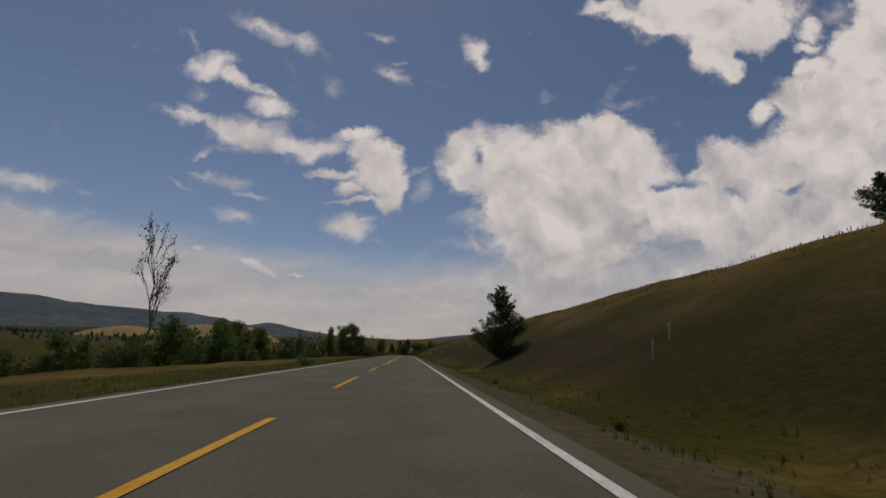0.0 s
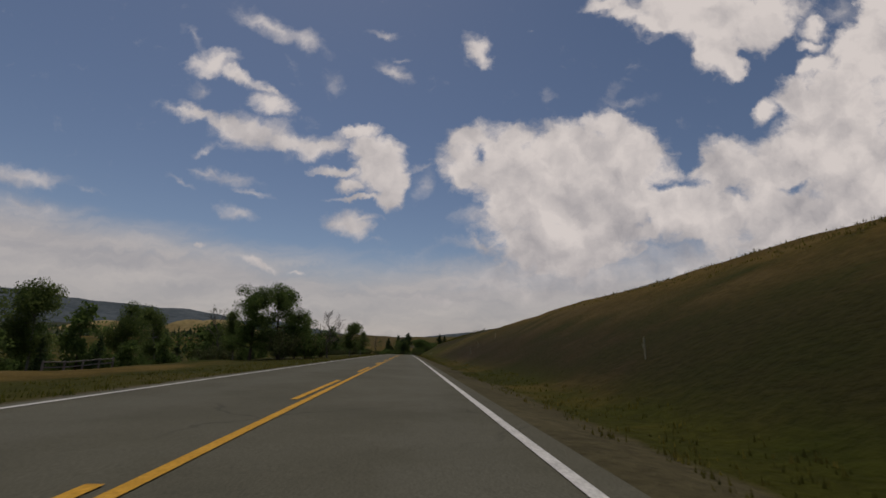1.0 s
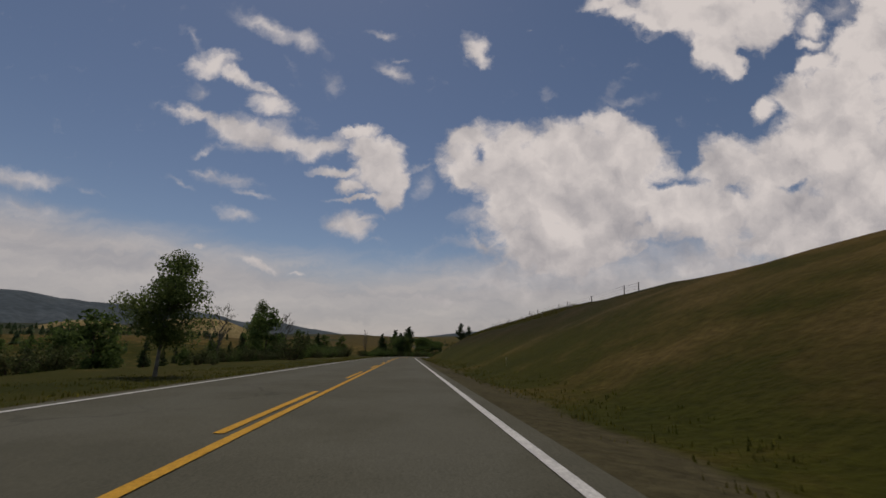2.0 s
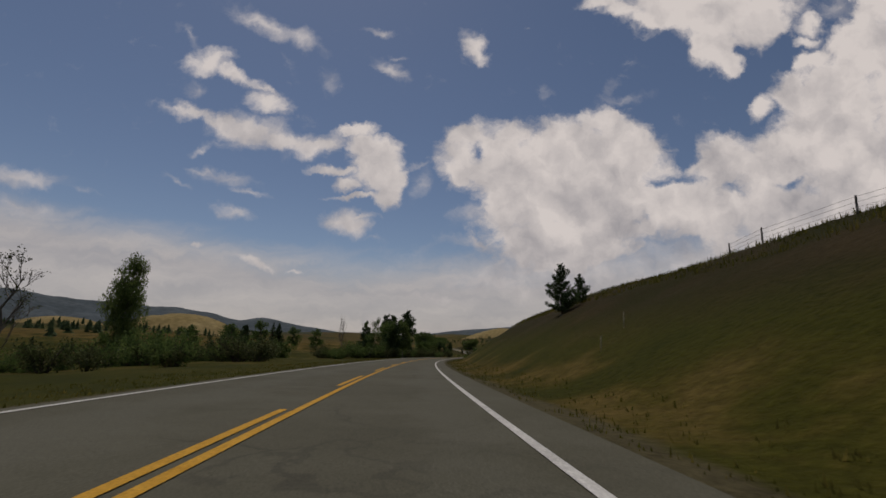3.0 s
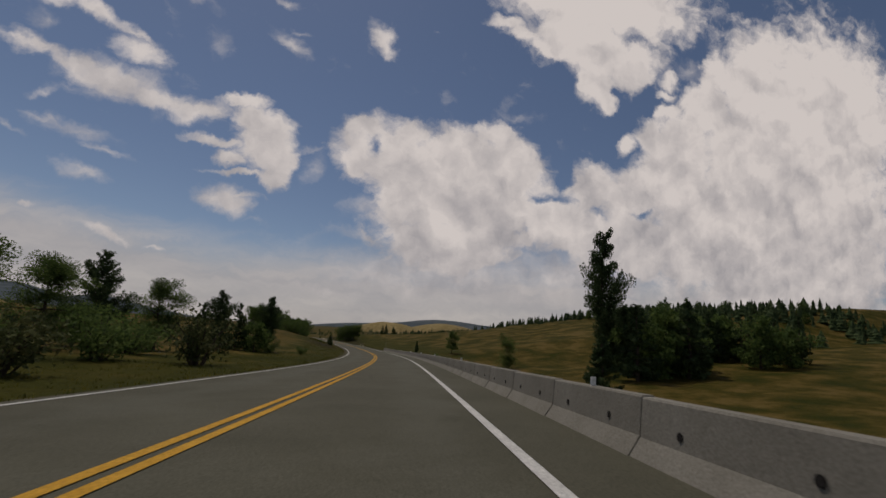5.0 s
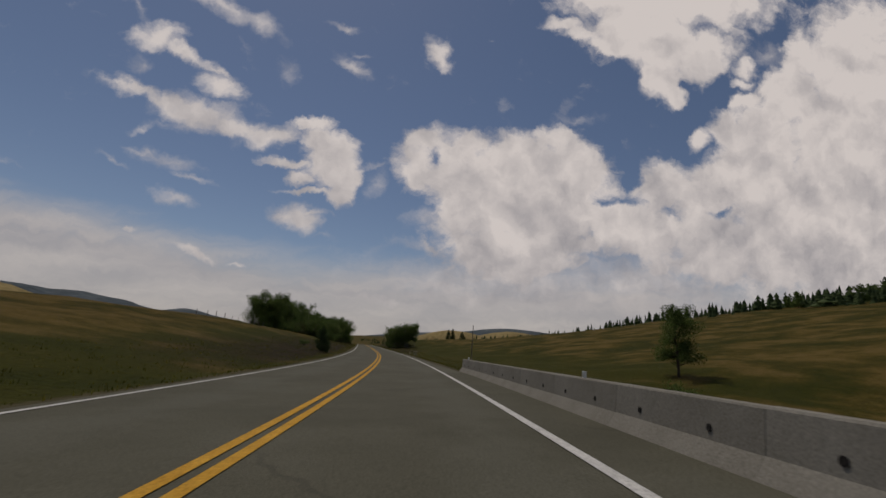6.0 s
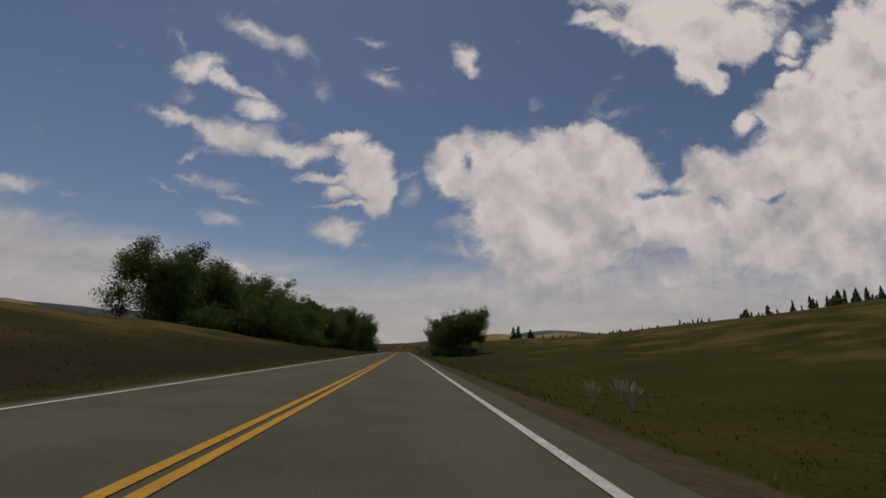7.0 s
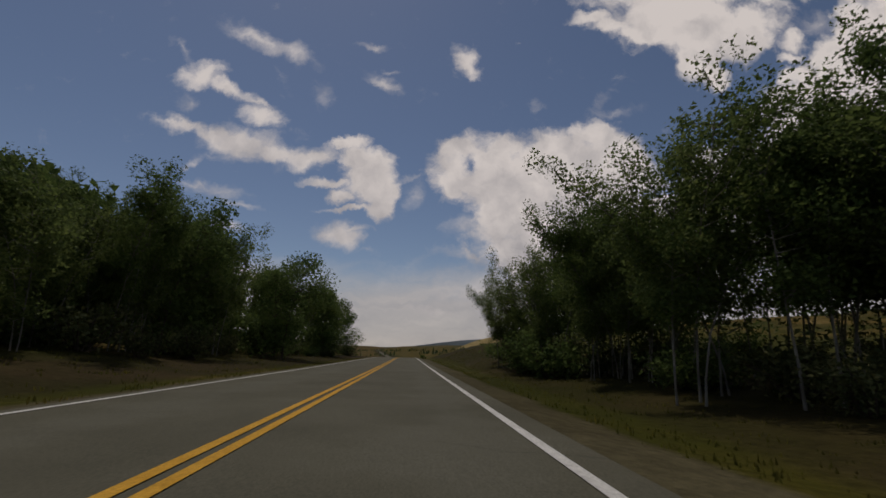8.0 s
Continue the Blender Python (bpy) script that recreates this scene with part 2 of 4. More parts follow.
    banks = maths("SUBTRACT", heap(GREAT_BANK + EAST_BANK + ABOVE), heap(GAPS))
    # beyond the sky ahead the same kind of broken cloud goes on
    behind = node("MapRange")
    behind.inputs[1].default_value, behind.inputs[2].default_value = 0.5, 0.25
    tree.links.new(depth, behind.inputs[0])
    wide = fbm(way, 3.0, 5)
    banks = maths("ADD", banks, maths("MULTIPLY", behind.outputs[0], maths("MULTIPLY", maths("SUBTRACT", wide.outputs["Fac"], 0.42), 2.5)))
    banks = maths("ADD", maths("MAXIMUM", banks, heap(MIDDLE)), rough)
    loose = maths("ADD", heap(SCATTERED), rough)
    thin_ones = maths("ADD", heap(HIGH_STREAKS + WISPS), maths("MULTIPLY", rough, 0.9))
    cover = maths("MAXIMUM", maths("MAXIMUM", cover_of(banks, 0.20, 0.66, 0.97), cover_of(loose, 0.14, 0.82, 0.94)), cover_of(thin_ones, 0.16, 1.0, 0.82))
    # undersides greyer, tops whiter
    above = fbm(vec("ADD", warped, (0.01, -0.04, 0)).outputs[0], 6.0, 7, 0.58)
    below = fbm(warped, 6.0, 7, 0.58)
    lit = maths("MULTIPLY", maths("SUBTRACT", below.outputs["Fac"], above.outputs["Fac"]), 1.7)
    lit = maths("ADD", lit, maths("MULTIPLY", maths("SUBTRACT", coarse.outputs["Fac"], 0.5), 0.6))
    lit = maths("ADD", lit, maths("MULTIPLY", maths("SUBTRACT", 0.12, down), 0.7))
    shade = node("MapRange")
    shade.inputs[1].default_value, shade.inputs[2].default_value = -0.25, 0.45
    tree.links.new(lit, shade.inputs[0])
    tone = node("Mix")
    tone.data_type = "RGBA"
    tone.inputs["A"].default_value = (0.39, 0.385, 0.40, 1)
    tone.inputs["B"].default_value = (0.75, 0.715, 0.685, 1)
    tree.links.new(shade.outputs[0], tone.inputs["Factor"])
    # a thin even layer low over the hills, streaked along the horizon
    long = node("Mapping")
    long.inputs["Scale"].default_value = (1.6, 9.0, 1)
    long.inputs["Rotation"].default_value = (0, 0, radians(-7))
    tree.links.new(warped, long.inputs["Vector"])
    streak = fbm(long.outputs[0], 2.2, 5, 0.55)
    edge = maths("ADD", maths("MULTIPLY", maths("MINIMUM", maths("ADD", across, 0.235), 0.0), 0.19), 0.05)
    under = maths("SUBTRACT", down, edge)
    layer = node("MapRange")
    layer.interpolation_type = "SMOOTHSTEP"
    layer.inputs[1].default_value, layer.inputs[2].default_value = -0.05, 0.06
    layer.inputs[4].default_value = 0.88
    tree.links.new(maths("ADD", under, maths("MULTIPLY", maths("SUBTRACT", streak.outputs["Fac"], 0.5), 0.10)), layer.inputs[0])
    pale = node("Mix")
    pale.data_type = "RGBA"
    pale.inputs["A"].default_value = (0.385, 0.378, 0.385, 1)
    pale.inputs["B"].default_value = (0.50, 0.478, 0.46, 1)
    grade = node("MapRange")
    grade.inputs[1].default_value, grade.inputs[2].default_value = 0.38, 0.68
    tree.links.new(streak.outputs["Fac"], grade.inputs[0])
    tree.links.new(grade.outputs[0], pale.inputs["Factor"])
    air = node("TexSky")
    air.sky_type = "NISHITA"
    air.sun_disc = False
    air.sun_elevation = radians(SUN_UP)
    air.sun_rotation = radians(-SUN_ROUND)
    air.altitude = 1200
    air.dust_density = 0.6
    air_back, cloud_back = node("Background"), node("Background")
    tree.links.new(air.outputs[0], air_back.inputs[0])
    air_back.inputs[1].default_value = 0.058
    tree.links.new(tone.outputs["Result"], cloud_back.inputs[0])
    cloud_back.inputs[1].default_value = 0.93
    low_back = node("Background")
    tree.links.new(pale.outputs["Result"], low_back.inputs[0])
    low = node("MixShader")
    tree.links.new(layer.outputs[0], low.inputs[0])
    tree.links.new(air_back.outputs[0], low.inputs[1])
    tree.links.new(low_back.outputs[0], low.inputs[2])
    both = node("MixShader")
    tree.links.new(cover, both.inputs[0])
    tree.links.new(low.outputs[0], both.inputs[1])
    tree.links.new(cloud_back.outputs[0], both.inputs[2])
    tree.links.new(both.outputs[0], node("OutputWorld").inputs[0])


build_world()
sun = new("sun", bpy.data.lights.new("sun", "SUN"))
sun.data.energy, sun.data.angle, sun.data.color = 2.0, radians(0.6), (1.0, 0.95, 0.86)
ray = Vector((-math.sin(radians(SUN_ROUND)) * math.cos(radians(SUN_UP)), math.cos(radians(SUN_ROUND)) * math.cos(radians(SUN_UP)), math.sin(radians(SUN_UP))))
sun.matrix_world = look(ray * 60, (0, 0, 0))

# -- materials --
def material(name, colours, scale=4.0, rough=0.85, bump=0.3, fine=60.0, island=0.0, other=None, thin=0.0, dist=0.02, gloss=0.04):
    """A surface of two or three colours broken up at two scales, with fine relief; other: mesh values that turn it to other colours."""
    m = bpy.data.materials.new(name)
    m.use_nodes = True
    tree = m.node_tree
    shader = tree.nodes["Principled BSDF"]
    shader.inputs["Roughness"].default_value = rough
    shader.inputs["Specular IOR Level"].default_value = gloss
    where = tree.nodes.new("ShaderNodeTexCoord").outputs["Object"]
    noises = []
    for size, detail in ((scale, 6), (fine, 4)):
        made = tree.nodes.new("ShaderNodeTexNoise")
        made.inputs["Scale"].default_value, made.inputs["Detail"].default_value, made.inputs["Roughness"].default_value = size, detail, 0.62
        tree.links.new(where, made.inputs["Vector"])
        noises.append(made.outputs["Fac"])

    def ramp(tones, value):
        made = tree.nodes.new("ShaderNodeValToRGB")
        made.color_ramp.elements[0].position, made.color_ramp.elements[1].position = 0.3, 0.7
        made.color_ramp.elements[0].color, made.color_ramp.elements[1].color = (*tones[0], 1), (*tones[-1], 1)
        if len(tones) == 3:
            made.color_ramp.elements.new(0.5).color = (*tones[1], 1)
        tree.links.new(value, made.inputs[0])
        return made.outputs[0]

    def mix(a, b, factor, blend="MIX"):
        made = tree.nodes.new("ShaderNodeMix")
        made.data_type, made.blend_type = "RGBA", blend
        for socket, value in ((made.inputs["Factor"], factor), (made.inputs["A"], a), (made.inputs["B"], b)):
            if isinstance(value, (int, float, tuple)):
                socket.default_value = value
            else:
                tree.links.new(value, socket)
        return made.outputs["Result"]

    def remap(value, low, high, to_low, to_high):
        made = tree.nodes.new("ShaderNodeMapRange")
        for socket, number in zip(made.inputs[1:5], (low, high, to_low, to_high)):
            socket.default_value = number
        tree.links.new(value, made.inputs[0])
        return made.outputs[0]

    colour = ramp(colours, noises[0])
    for key, tones in (other or {}).items():
        value = tree.nodes.new("ShaderNodeAttribute")
        value.attribute_name = key
        rough_edge = tree.nodes.new("ShaderNodeMath")
        rough_edge.operation = "ADD"
        tree.links.new(value.outputs["Fac"], rough_edge.inputs[0])
        tree.links.new(remap(noises[0], 0.25, 0.75, -0.35, 0.35), rough_edge.inputs[1])
        colour = mix(colour, ramp(tones, noises[0]), remap(rough_edge.outputs[0], *((0.0, 1.0) if key == "brush_shade" else (0.35, 0.65)), 0, 1))
    grain = remap(noises[1], 0.3, 0.7, 0.72, 1.28)
    grey = tree.nodes.new("ShaderNodeCombineColor")
    for socket in grey.inputs:
        tree.links.new(grain, socket)
    colour = mix(colour, grey.outputs[0], 1.0, "MULTIPLY")
    if island:
        lot = tree.nodes.new("ShaderNodeNewGeometry").outputs["Random Per Island"]
        each = tree.nodes.new("ShaderNodeCombineColor")
        for socket, wide in zip(each.inputs, (1.0, 0.8, 0.7)):
            tree.links.new(remap(lot, 0, 1, 1 - island * wide, 1 + island * wide), socket)
        colour = mix(colour, each.outputs[0], 1.0, "MULTIPLY")
    tree.links.new(colour, shader.inputs["Base Color"])
    if thin:
        glow = tree.nodes.new("ShaderNodeBsdfTranslucent")
        tree.links.new(colour, glow.inputs[0])
        both = tree.nodes.new("ShaderNodeMixShader")
        both.inputs[0].default_value = thin
        tree.links.new(shader.outputs[0], both.inputs[1])
        tree.links.new(glow.outputs[0], both.inputs[2])
        tree.links.new(both.outputs[0], tree.nodes["Material Output"].inputs[0])
    elif bump:
        relief = tree.nodes.new("ShaderNodeBump")
        relief.inputs["Strength"].default_value, relief.inputs["Distance"].default_value = bump, dist
        tree.links.new(noises[1], relief.inputs["Height"])
        tree.links.new(relief.outputs[0], shader.inputs["Normal"])
    return m


GRASS_LAND = material("grassland", ((0.024, 0.028, 0.004), (0.037, 0.037, 0.005), (0.056, 0.047, 0.008)), 0.35, 0.95, 0.5, 9.0, dist=0.12,
                      other={"dry": ((0.052, 0.034, 0.007), (0.084, 0.057, 0.013), (0.130, 0.092, 0.027)),
                             "wood": ((0.018, 0.026, 0.016), (0.030, 0.040, 0.022), (0.05, 0.055, 0.028)),
                             "earth": ((0.048, 0.041, 0.020), (0.064, 0.055, 0.028), (0.082, 0.071, 0.038)),
                             # dark crest growth, and the colour that paints shade and vignetting elsewhere
                             "brush_shade": ((0.014, 0.011, 0.006), (0.022, 0.016, 0.009), (0.036, 0.026, 0.013))})
ASPHALT = material("asphalt", ((0.070, 0.067, 0.046), (0.083, 0.079, 0.055), (0.096, 0.092, 0.066)), 0.9, 0.9, 0.35, 90.0, dist=0.006, gloss=0.1,
                   other={"worn": ((0.084, 0.081, 0.058), (0.098, 0.094, 0.069))})


def crack(m, scale, width, share):
    """Thin dark cracks and tar seams over part of a surface."""
    tree = m.node_tree
    shader = tree.nodes["Principled BSDF"]
    base = shader.inputs["Base Color"].links[0].from_socket
    where = tree.nodes.new("ShaderNodeTexCoord").outputs["Object"]
    bend = tree.nodes.new("ShaderNodeTexNoise")
    bend.inputs["Scale"].default_value, bend.inputs["Detail"].default_value = 2.0, 4
    tree.links.new(where, bend.inputs["Vector"])
    moved = tree.nodes.new("ShaderNodeMix")
    moved.data_type, moved.blend_type = "RGBA", "ADD"
    moved.inputs["Factor"].default_value = 0.5
    tree.links.new(where, moved.inputs["A"])
    tree.links.new(bend.outputs["Color"], moved.inputs["B"])
    cells = tree.nodes.new("ShaderNodeTexVoronoi")
    cells.feature = "DISTANCE_TO_EDGE"
    cells.inputs["Scale"].default_value = scale
    tree.links.new(moved.outputs["Result"], cells.inputs["Vector"])
    line = tree.nodes.new("ShaderNodeMapRange")
    for socket, number in zip(line.inputs[1:5], (width * 0.4, width, 1, 0)):
        socket.default_value = number
    tree.links.new(cells.outputs["Distance"], line.inputs[0])
    some = tree.nodes.new("ShaderNodeTexNoise")
    some.inputs["Scale"].default_value, some.inputs["Detail"].default_value = 0.22, 3
    tree.links.new(where, some.inputs["Vector"])
    part_of = tree.nodes.new("ShaderNodeMapRange")
    for socket, number in zip(part_of.inputs[1:5], (1 - share, 1 - share + 0.1, 0, 0.35)):
        socket.default_value = number
    tree.links.new(some.outputs["Fac"], part_of.inputs[0])
    both = tree.nodes.new("ShaderNodeMath")
    both.operation = "MULTIPLY"
    tree.links.new(line.outputs[0], both.inputs[0])
    tree.links.new(part_of.outputs[0], both.inputs[1])
    dark = tree.nodes.new("ShaderNodeMix")
    dark.data_type = "RGBA"
    dark.inputs["B"].default_value = (0.018, 0.017, 0.016, 1)
    tree.links.new(both.outputs[0], dark.inputs["Factor"])
    tree.links.new(base, dark.inputs["A"])
    tree.links.new(dark.outputs["Result"], shader.inputs["Base Color"])


crack(ASPHALT, 0.45, 0.009, 0.44)
YELLOW = material("yellow_road_paint", ((0.42, 0.22, 0.025), (0.52, 0.29, 0.04)), 7.0, 0.7, 0.2, 60.0)
WHITE = material("white_road_paint", ((0.42, 0.41, 0.38), (0.58, 0.57, 0.53)), 7.0, 0.7, 0.2, 60.0)
CONCRETE = material("concrete", ((0.17, 0.158, 0.13), (0.205, 0.192, 0.16), (0.235, 0.222, 0.188)), 2.2, 0.9, 0.15, 95.0, dist=0.004)
DARK = material("hole_shade_and_socket", ((0.015, 0.014, 0.013), (0.03, 0.027, 0.025)), 9.0)
BARK = material("brown_bark", ((0.045, 0.035, 0.026), (0.10, 0.08, 0.06)), 6.0, 0.95, 0.8, 30.0)
PALE_BARK = material("pale_aspen_bark", ((0.11, 0.102, 0.085), (0.25, 0.235, 0.2)), 5.0, 0.9, 0.5, 22.0)
TWIG = material("grey_brown_twig", ((0.085, 0.074, 0.062), (0.15, 0.134, 0.115)), 6.0, 0.95, 0.6, 40.0)
GREY_WOOD = material("weathered_grey_wood", ((0.13, 0.115, 0.10), (0.22, 0.20, 0.175)), 6.0, 0.95, 0.6, 40.0)
BROAD_LEAF = material("broad_leaf", ((0.055, 0.088, 0.025), (0.095, 0.138, 0.038), (0.140, 0.180, 0.056)), 1.6, 0.7, 0, 12.0, island=0.35, thin=0.42)
ASPEN_LEAF = material("aspen_leaf", ((0.075, 0.108, 0.033), (0.115, 0.152, 0.045), (0.165, 0.195, 0.064)), 1.6, 0.6, 0, 12.0, island=0.35, thin=0.48)
PINE_NEEDLE = material("pine_needle", ((0.036, 0.058, 0.025), (0.060, 0.088, 0.035), (0.090, 0.116, 0.047)), 1.8, 0.7, 0, 14.0, island=0.3, thin=0.28)
SHRUB_LEAF = material("shrub_leaf", ((0.046, 0.062, 0.023), (0.077, 0.089, 0.034), (0.131, 0.123, 0.053)), 1.6, 0.8, 0, 12.0, island=0.35, thin=0.2)
WEED_LEAF = material("yellow_green_weed", ((0.09, 0.10, 0.012), (0.15, 0.15, 0.02), (0.21, 0.19, 0.03)), 3.0, 0.8, 0, 20.0, island=0.3, thin=0.25)
BLADE = material("grass_blade", ((0.055, 0.064, 0.012), (0.090, 0.086, 0.018), (0.14, 0.112, 0.032)), 0.5, 0.9, 0, 8.0, island=0.4, thin=0.6)
STRAW = material("pale_straw", ((0.42, 0.38, 0.26), (0.58, 0.53, 0.40)), 3.0, 0.9, 0, 20.0, island=0.25, thin=0.2)
REFLECTOR = material("white_reflector", ((0.65, 0.65, 0.6), (0.8, 0.8, 0.76)), 8.0, 0.4, 0, 30.0)
# wooded slopes with the blue-grey of aerial haze put into the base colour
HAZY_RIDGE = material("hazy_ridge", ((0.050, 0.063, 0.070), (0.064, 0.079, 0.087), (0.085, 0.100, 0.106)), 0.006, 0.95, 0, 0.03)
STRAW_HILL = material("straw_hill", ((0.17, 0.125, 0.05), (0.23, 0.175, 0.075), (0.27, 0.21, 0.1)), 0.03, 0.95, 0, 0.2)

# -- building helpers --
def mesh_object(name, verts, faces, surface, parent=None, smooth=False):
    data = bpy.data.meshes.new(name)
    data.from_pydata([tuple(v) for v in verts], [], [tuple(f) for f in faces])
    data.materials.append(surface)
    if smooth:
        data.polygons.foreach_set("use_smooth", [True] * len(data.polygons))
    ob = new(name, data)
    if parent:
        ob.parent = parent
    return ob


def part(name, bm, surface, parent, label=""):
    data = bpy.data.meshes.new(name)
    bm.to_mesh(data)
    bm.free()
    data.materials.append(surface)
    ob = new(name, data)
    ob.parent = parent
    return tagged(ob, label)


def thing(name, label, category, group="", kind=""):
    return tagged(new(name), label, category, group, kind)


def strip(name, s0, s1, n0, n1, up, surface, step=0.6, outer=None):
    """A ribbon along the road between two distances from its centre line."""
    count = max(int((s1 - s0) / step), 1)
    verts, faces = [], []
    across = (n0, n1) if abs(n1 - n0) < 0.5 else tuple(n0 + (1.7 - n0) * i / 8 for i in range(9)) + (n1,)
    for i in range(count + 1):
        s = s0 + (s1 - s0) * i / count
        verts += [spot(s, n if outer is None or j < len(across) - 1 else outer(s), up) for j, n in enumerate(across)]
    w = len(across)
    for i in range(count):
        for j in range(w - 1):
            faces.append((i * w + j, i * w + j + 1, (i + 1) * w + j + 1, (i + 1) * w + j))
    return mesh_object(name, verts, faces, surface, smooth=True)


def blend(value, low, high):
    u = min(max((value - low) / (high - low), 0), 1)
    return u * u * (3 - 2 * u)


def dryness(t, n):
    """How dry the grass is: 0 green, 1 straw."""
    a = abs(n)
    up_slope = blend(a, 5, 10)
    if n > 0:
        first, cut = 0.36 + 0.45 * up_slope, 0.2 + 0.12 * up_slope + 0.38 * (1 - blend(a, 3.2, 5.0)) * blend(t, 2.9, 3.4) * (1 - blend(t, 3.85, 4.05))
        meadow = 0.2 + 0.3 * blend(a, 4, 14) - 0.18 * blend(t, 6.2, 6.5) * (1 - blend(a, 11, 17))
        d = first + (cut - first) * blend(t, 2.0, 2.7)
        return d + (meadow - d) * blend(t, 4.5, 5.0)
    field, verge, bank = 0.1 + 0.62 * blend(a, 3.6, 6.5), 0.08 + 0.22 * blend(a, 5, 9), 0.3 + 0.3 * up_slope
    d = field + (verge - field) * blend(t, 1.2, 1.7)
    return d + (bank - d) * blend(t, 5.1, 5.7)


def brush_and_shade(t, n):
    """How far the grass is darkened, 0 none, 1 fully: brush on the crest, elsewhere painted shade and vignetting."""
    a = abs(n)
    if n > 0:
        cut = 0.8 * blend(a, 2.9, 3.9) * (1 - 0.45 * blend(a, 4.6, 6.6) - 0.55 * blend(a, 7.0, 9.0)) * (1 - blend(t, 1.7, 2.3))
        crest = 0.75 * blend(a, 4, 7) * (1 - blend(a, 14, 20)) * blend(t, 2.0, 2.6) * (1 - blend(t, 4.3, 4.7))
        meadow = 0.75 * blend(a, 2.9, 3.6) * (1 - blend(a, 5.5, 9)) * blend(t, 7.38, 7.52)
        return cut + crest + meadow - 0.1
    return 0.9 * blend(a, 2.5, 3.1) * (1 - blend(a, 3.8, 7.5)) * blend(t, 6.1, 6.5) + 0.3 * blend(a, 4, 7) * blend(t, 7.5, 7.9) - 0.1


# -- ground: one sheet to the horizon --
def build_ground():
    along = [-55 + 1.3 * i for i in range(350)]
    while along[-1] < 3400:
        along.append(along[-1] + max(1.5, (along[-1] - 395) * 0.06))
    side = [1.9, 2.05, 2.2, 2.4, 2.6, 2.8, 3.0, 3.2, 3.5, 3.9, 4.4, 5, 5.7, 6.5, 7.4, 8.4, 9.5, 10.7, 12, 13.5, 15.3, 17.5, 20, 23, 27, 32, 38, 45, 54, 65, 79, 96, 118, 145, 180,
            220, 270, 330, 400, 490, 600, 740, 920, 1150, 1500]
    across = [-n for n in reversed(side)] + [-1.0, 0.0, 1.0] + side
    verts, faces, dry, wood, earth, brush_shade = [], [], [], [], [], []
    for s in along:
        t = s / V
        for n in across:
            x, y, z = ground(min(s, 1490), n) if s < 1490 else ground(1490, n)
            if s >= 1490:
                y += s - 1490
                z += min((s - 1490) * 0.006, 8)
            verts.append((x, y, z))
            a = abs(n)
            lump = noise.noise(Vector((x * 0.02, y * 0.02, 0.3)))
            d = dryness(t, n)
            far = min(max((a - 60) / 100, 0), 1)
            patch = noise.noise(Vector((x * 0.011 + 7, y * 0.008, 2.3)))
            dry.append(d + 0.5 * far * lump)
            w = min(max((a - 70) / 120, 0), 1) * (0.35 + 0.5 * min(max((a - 260) / 160, 0), 1))
            wood.append(w + 0.8 * patch * min(max((a - 70) / 120, 0), 1))
            earthy = 1.1 - 1.3 * min(max((a - (2.15 if n > 0 else 2.0)) / 0.75, 0), 1) if a < 3.2 else -0.2
            brush_shade.append(brush_and_shade(t, n) + 0.25 * lump)
            earth.append(earthy)
    w = len(across)
    for i in range(len(along) - 1):
        for j in range(w - 1):
            faces.append((i * w + j, i * w + j + 1, (i + 1) * w + j + 1, (i + 1) * w + j))
    land = mesh_object("ground", verts, faces, GRASS_LAND, smooth=True)
    for key, values in (("dry", dry), ("wood", wood), ("earth", earth), ("brush_shade", brush_shade)):
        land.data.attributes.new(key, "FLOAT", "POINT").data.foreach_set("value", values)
    return tagged(land, "grass land with dry slopes, verges and distant hills", "ground", kind="structure")


build_ground()


# -- the far ridge: degrees round to the left, degrees up --
RIDGE = ((75, 4.6), (60, 4.4), (48, 3.7), (41, 3.35), (34.5, 2.75), (30, 2.5), (27.3, 2.45), (24, 2.0), (20.3, 1.3), (17.8, 1.5), (14, 0.85), (11, 0.45), (7, -0.1), (3, -0.3), (-5, 0.5), (-8, 0.85), (-13, 1.25), (-17.5, 1.95), (-22, 1.9), (-28, 1.3), (-40, 0.8))


def hazy_ridge():
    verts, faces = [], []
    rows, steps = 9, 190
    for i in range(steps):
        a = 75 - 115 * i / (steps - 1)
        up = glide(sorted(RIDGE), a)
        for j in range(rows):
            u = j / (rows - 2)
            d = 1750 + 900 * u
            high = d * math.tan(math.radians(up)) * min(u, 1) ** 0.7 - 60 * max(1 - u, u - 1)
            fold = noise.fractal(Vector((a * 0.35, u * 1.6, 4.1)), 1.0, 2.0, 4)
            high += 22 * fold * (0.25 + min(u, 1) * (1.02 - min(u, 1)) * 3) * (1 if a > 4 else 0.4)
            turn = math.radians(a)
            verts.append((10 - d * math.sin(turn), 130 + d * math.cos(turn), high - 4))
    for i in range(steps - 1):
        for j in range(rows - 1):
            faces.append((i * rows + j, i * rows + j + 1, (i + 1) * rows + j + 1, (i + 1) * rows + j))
    return tagged(mesh_object("backdrop", verts, faces, HAZY_RIDGE, smooth=True), "distant wooded mountain ridge under low cloud, painted blue-grey with haze", "mountain ridge", kind="structure")


hazy_ridge()


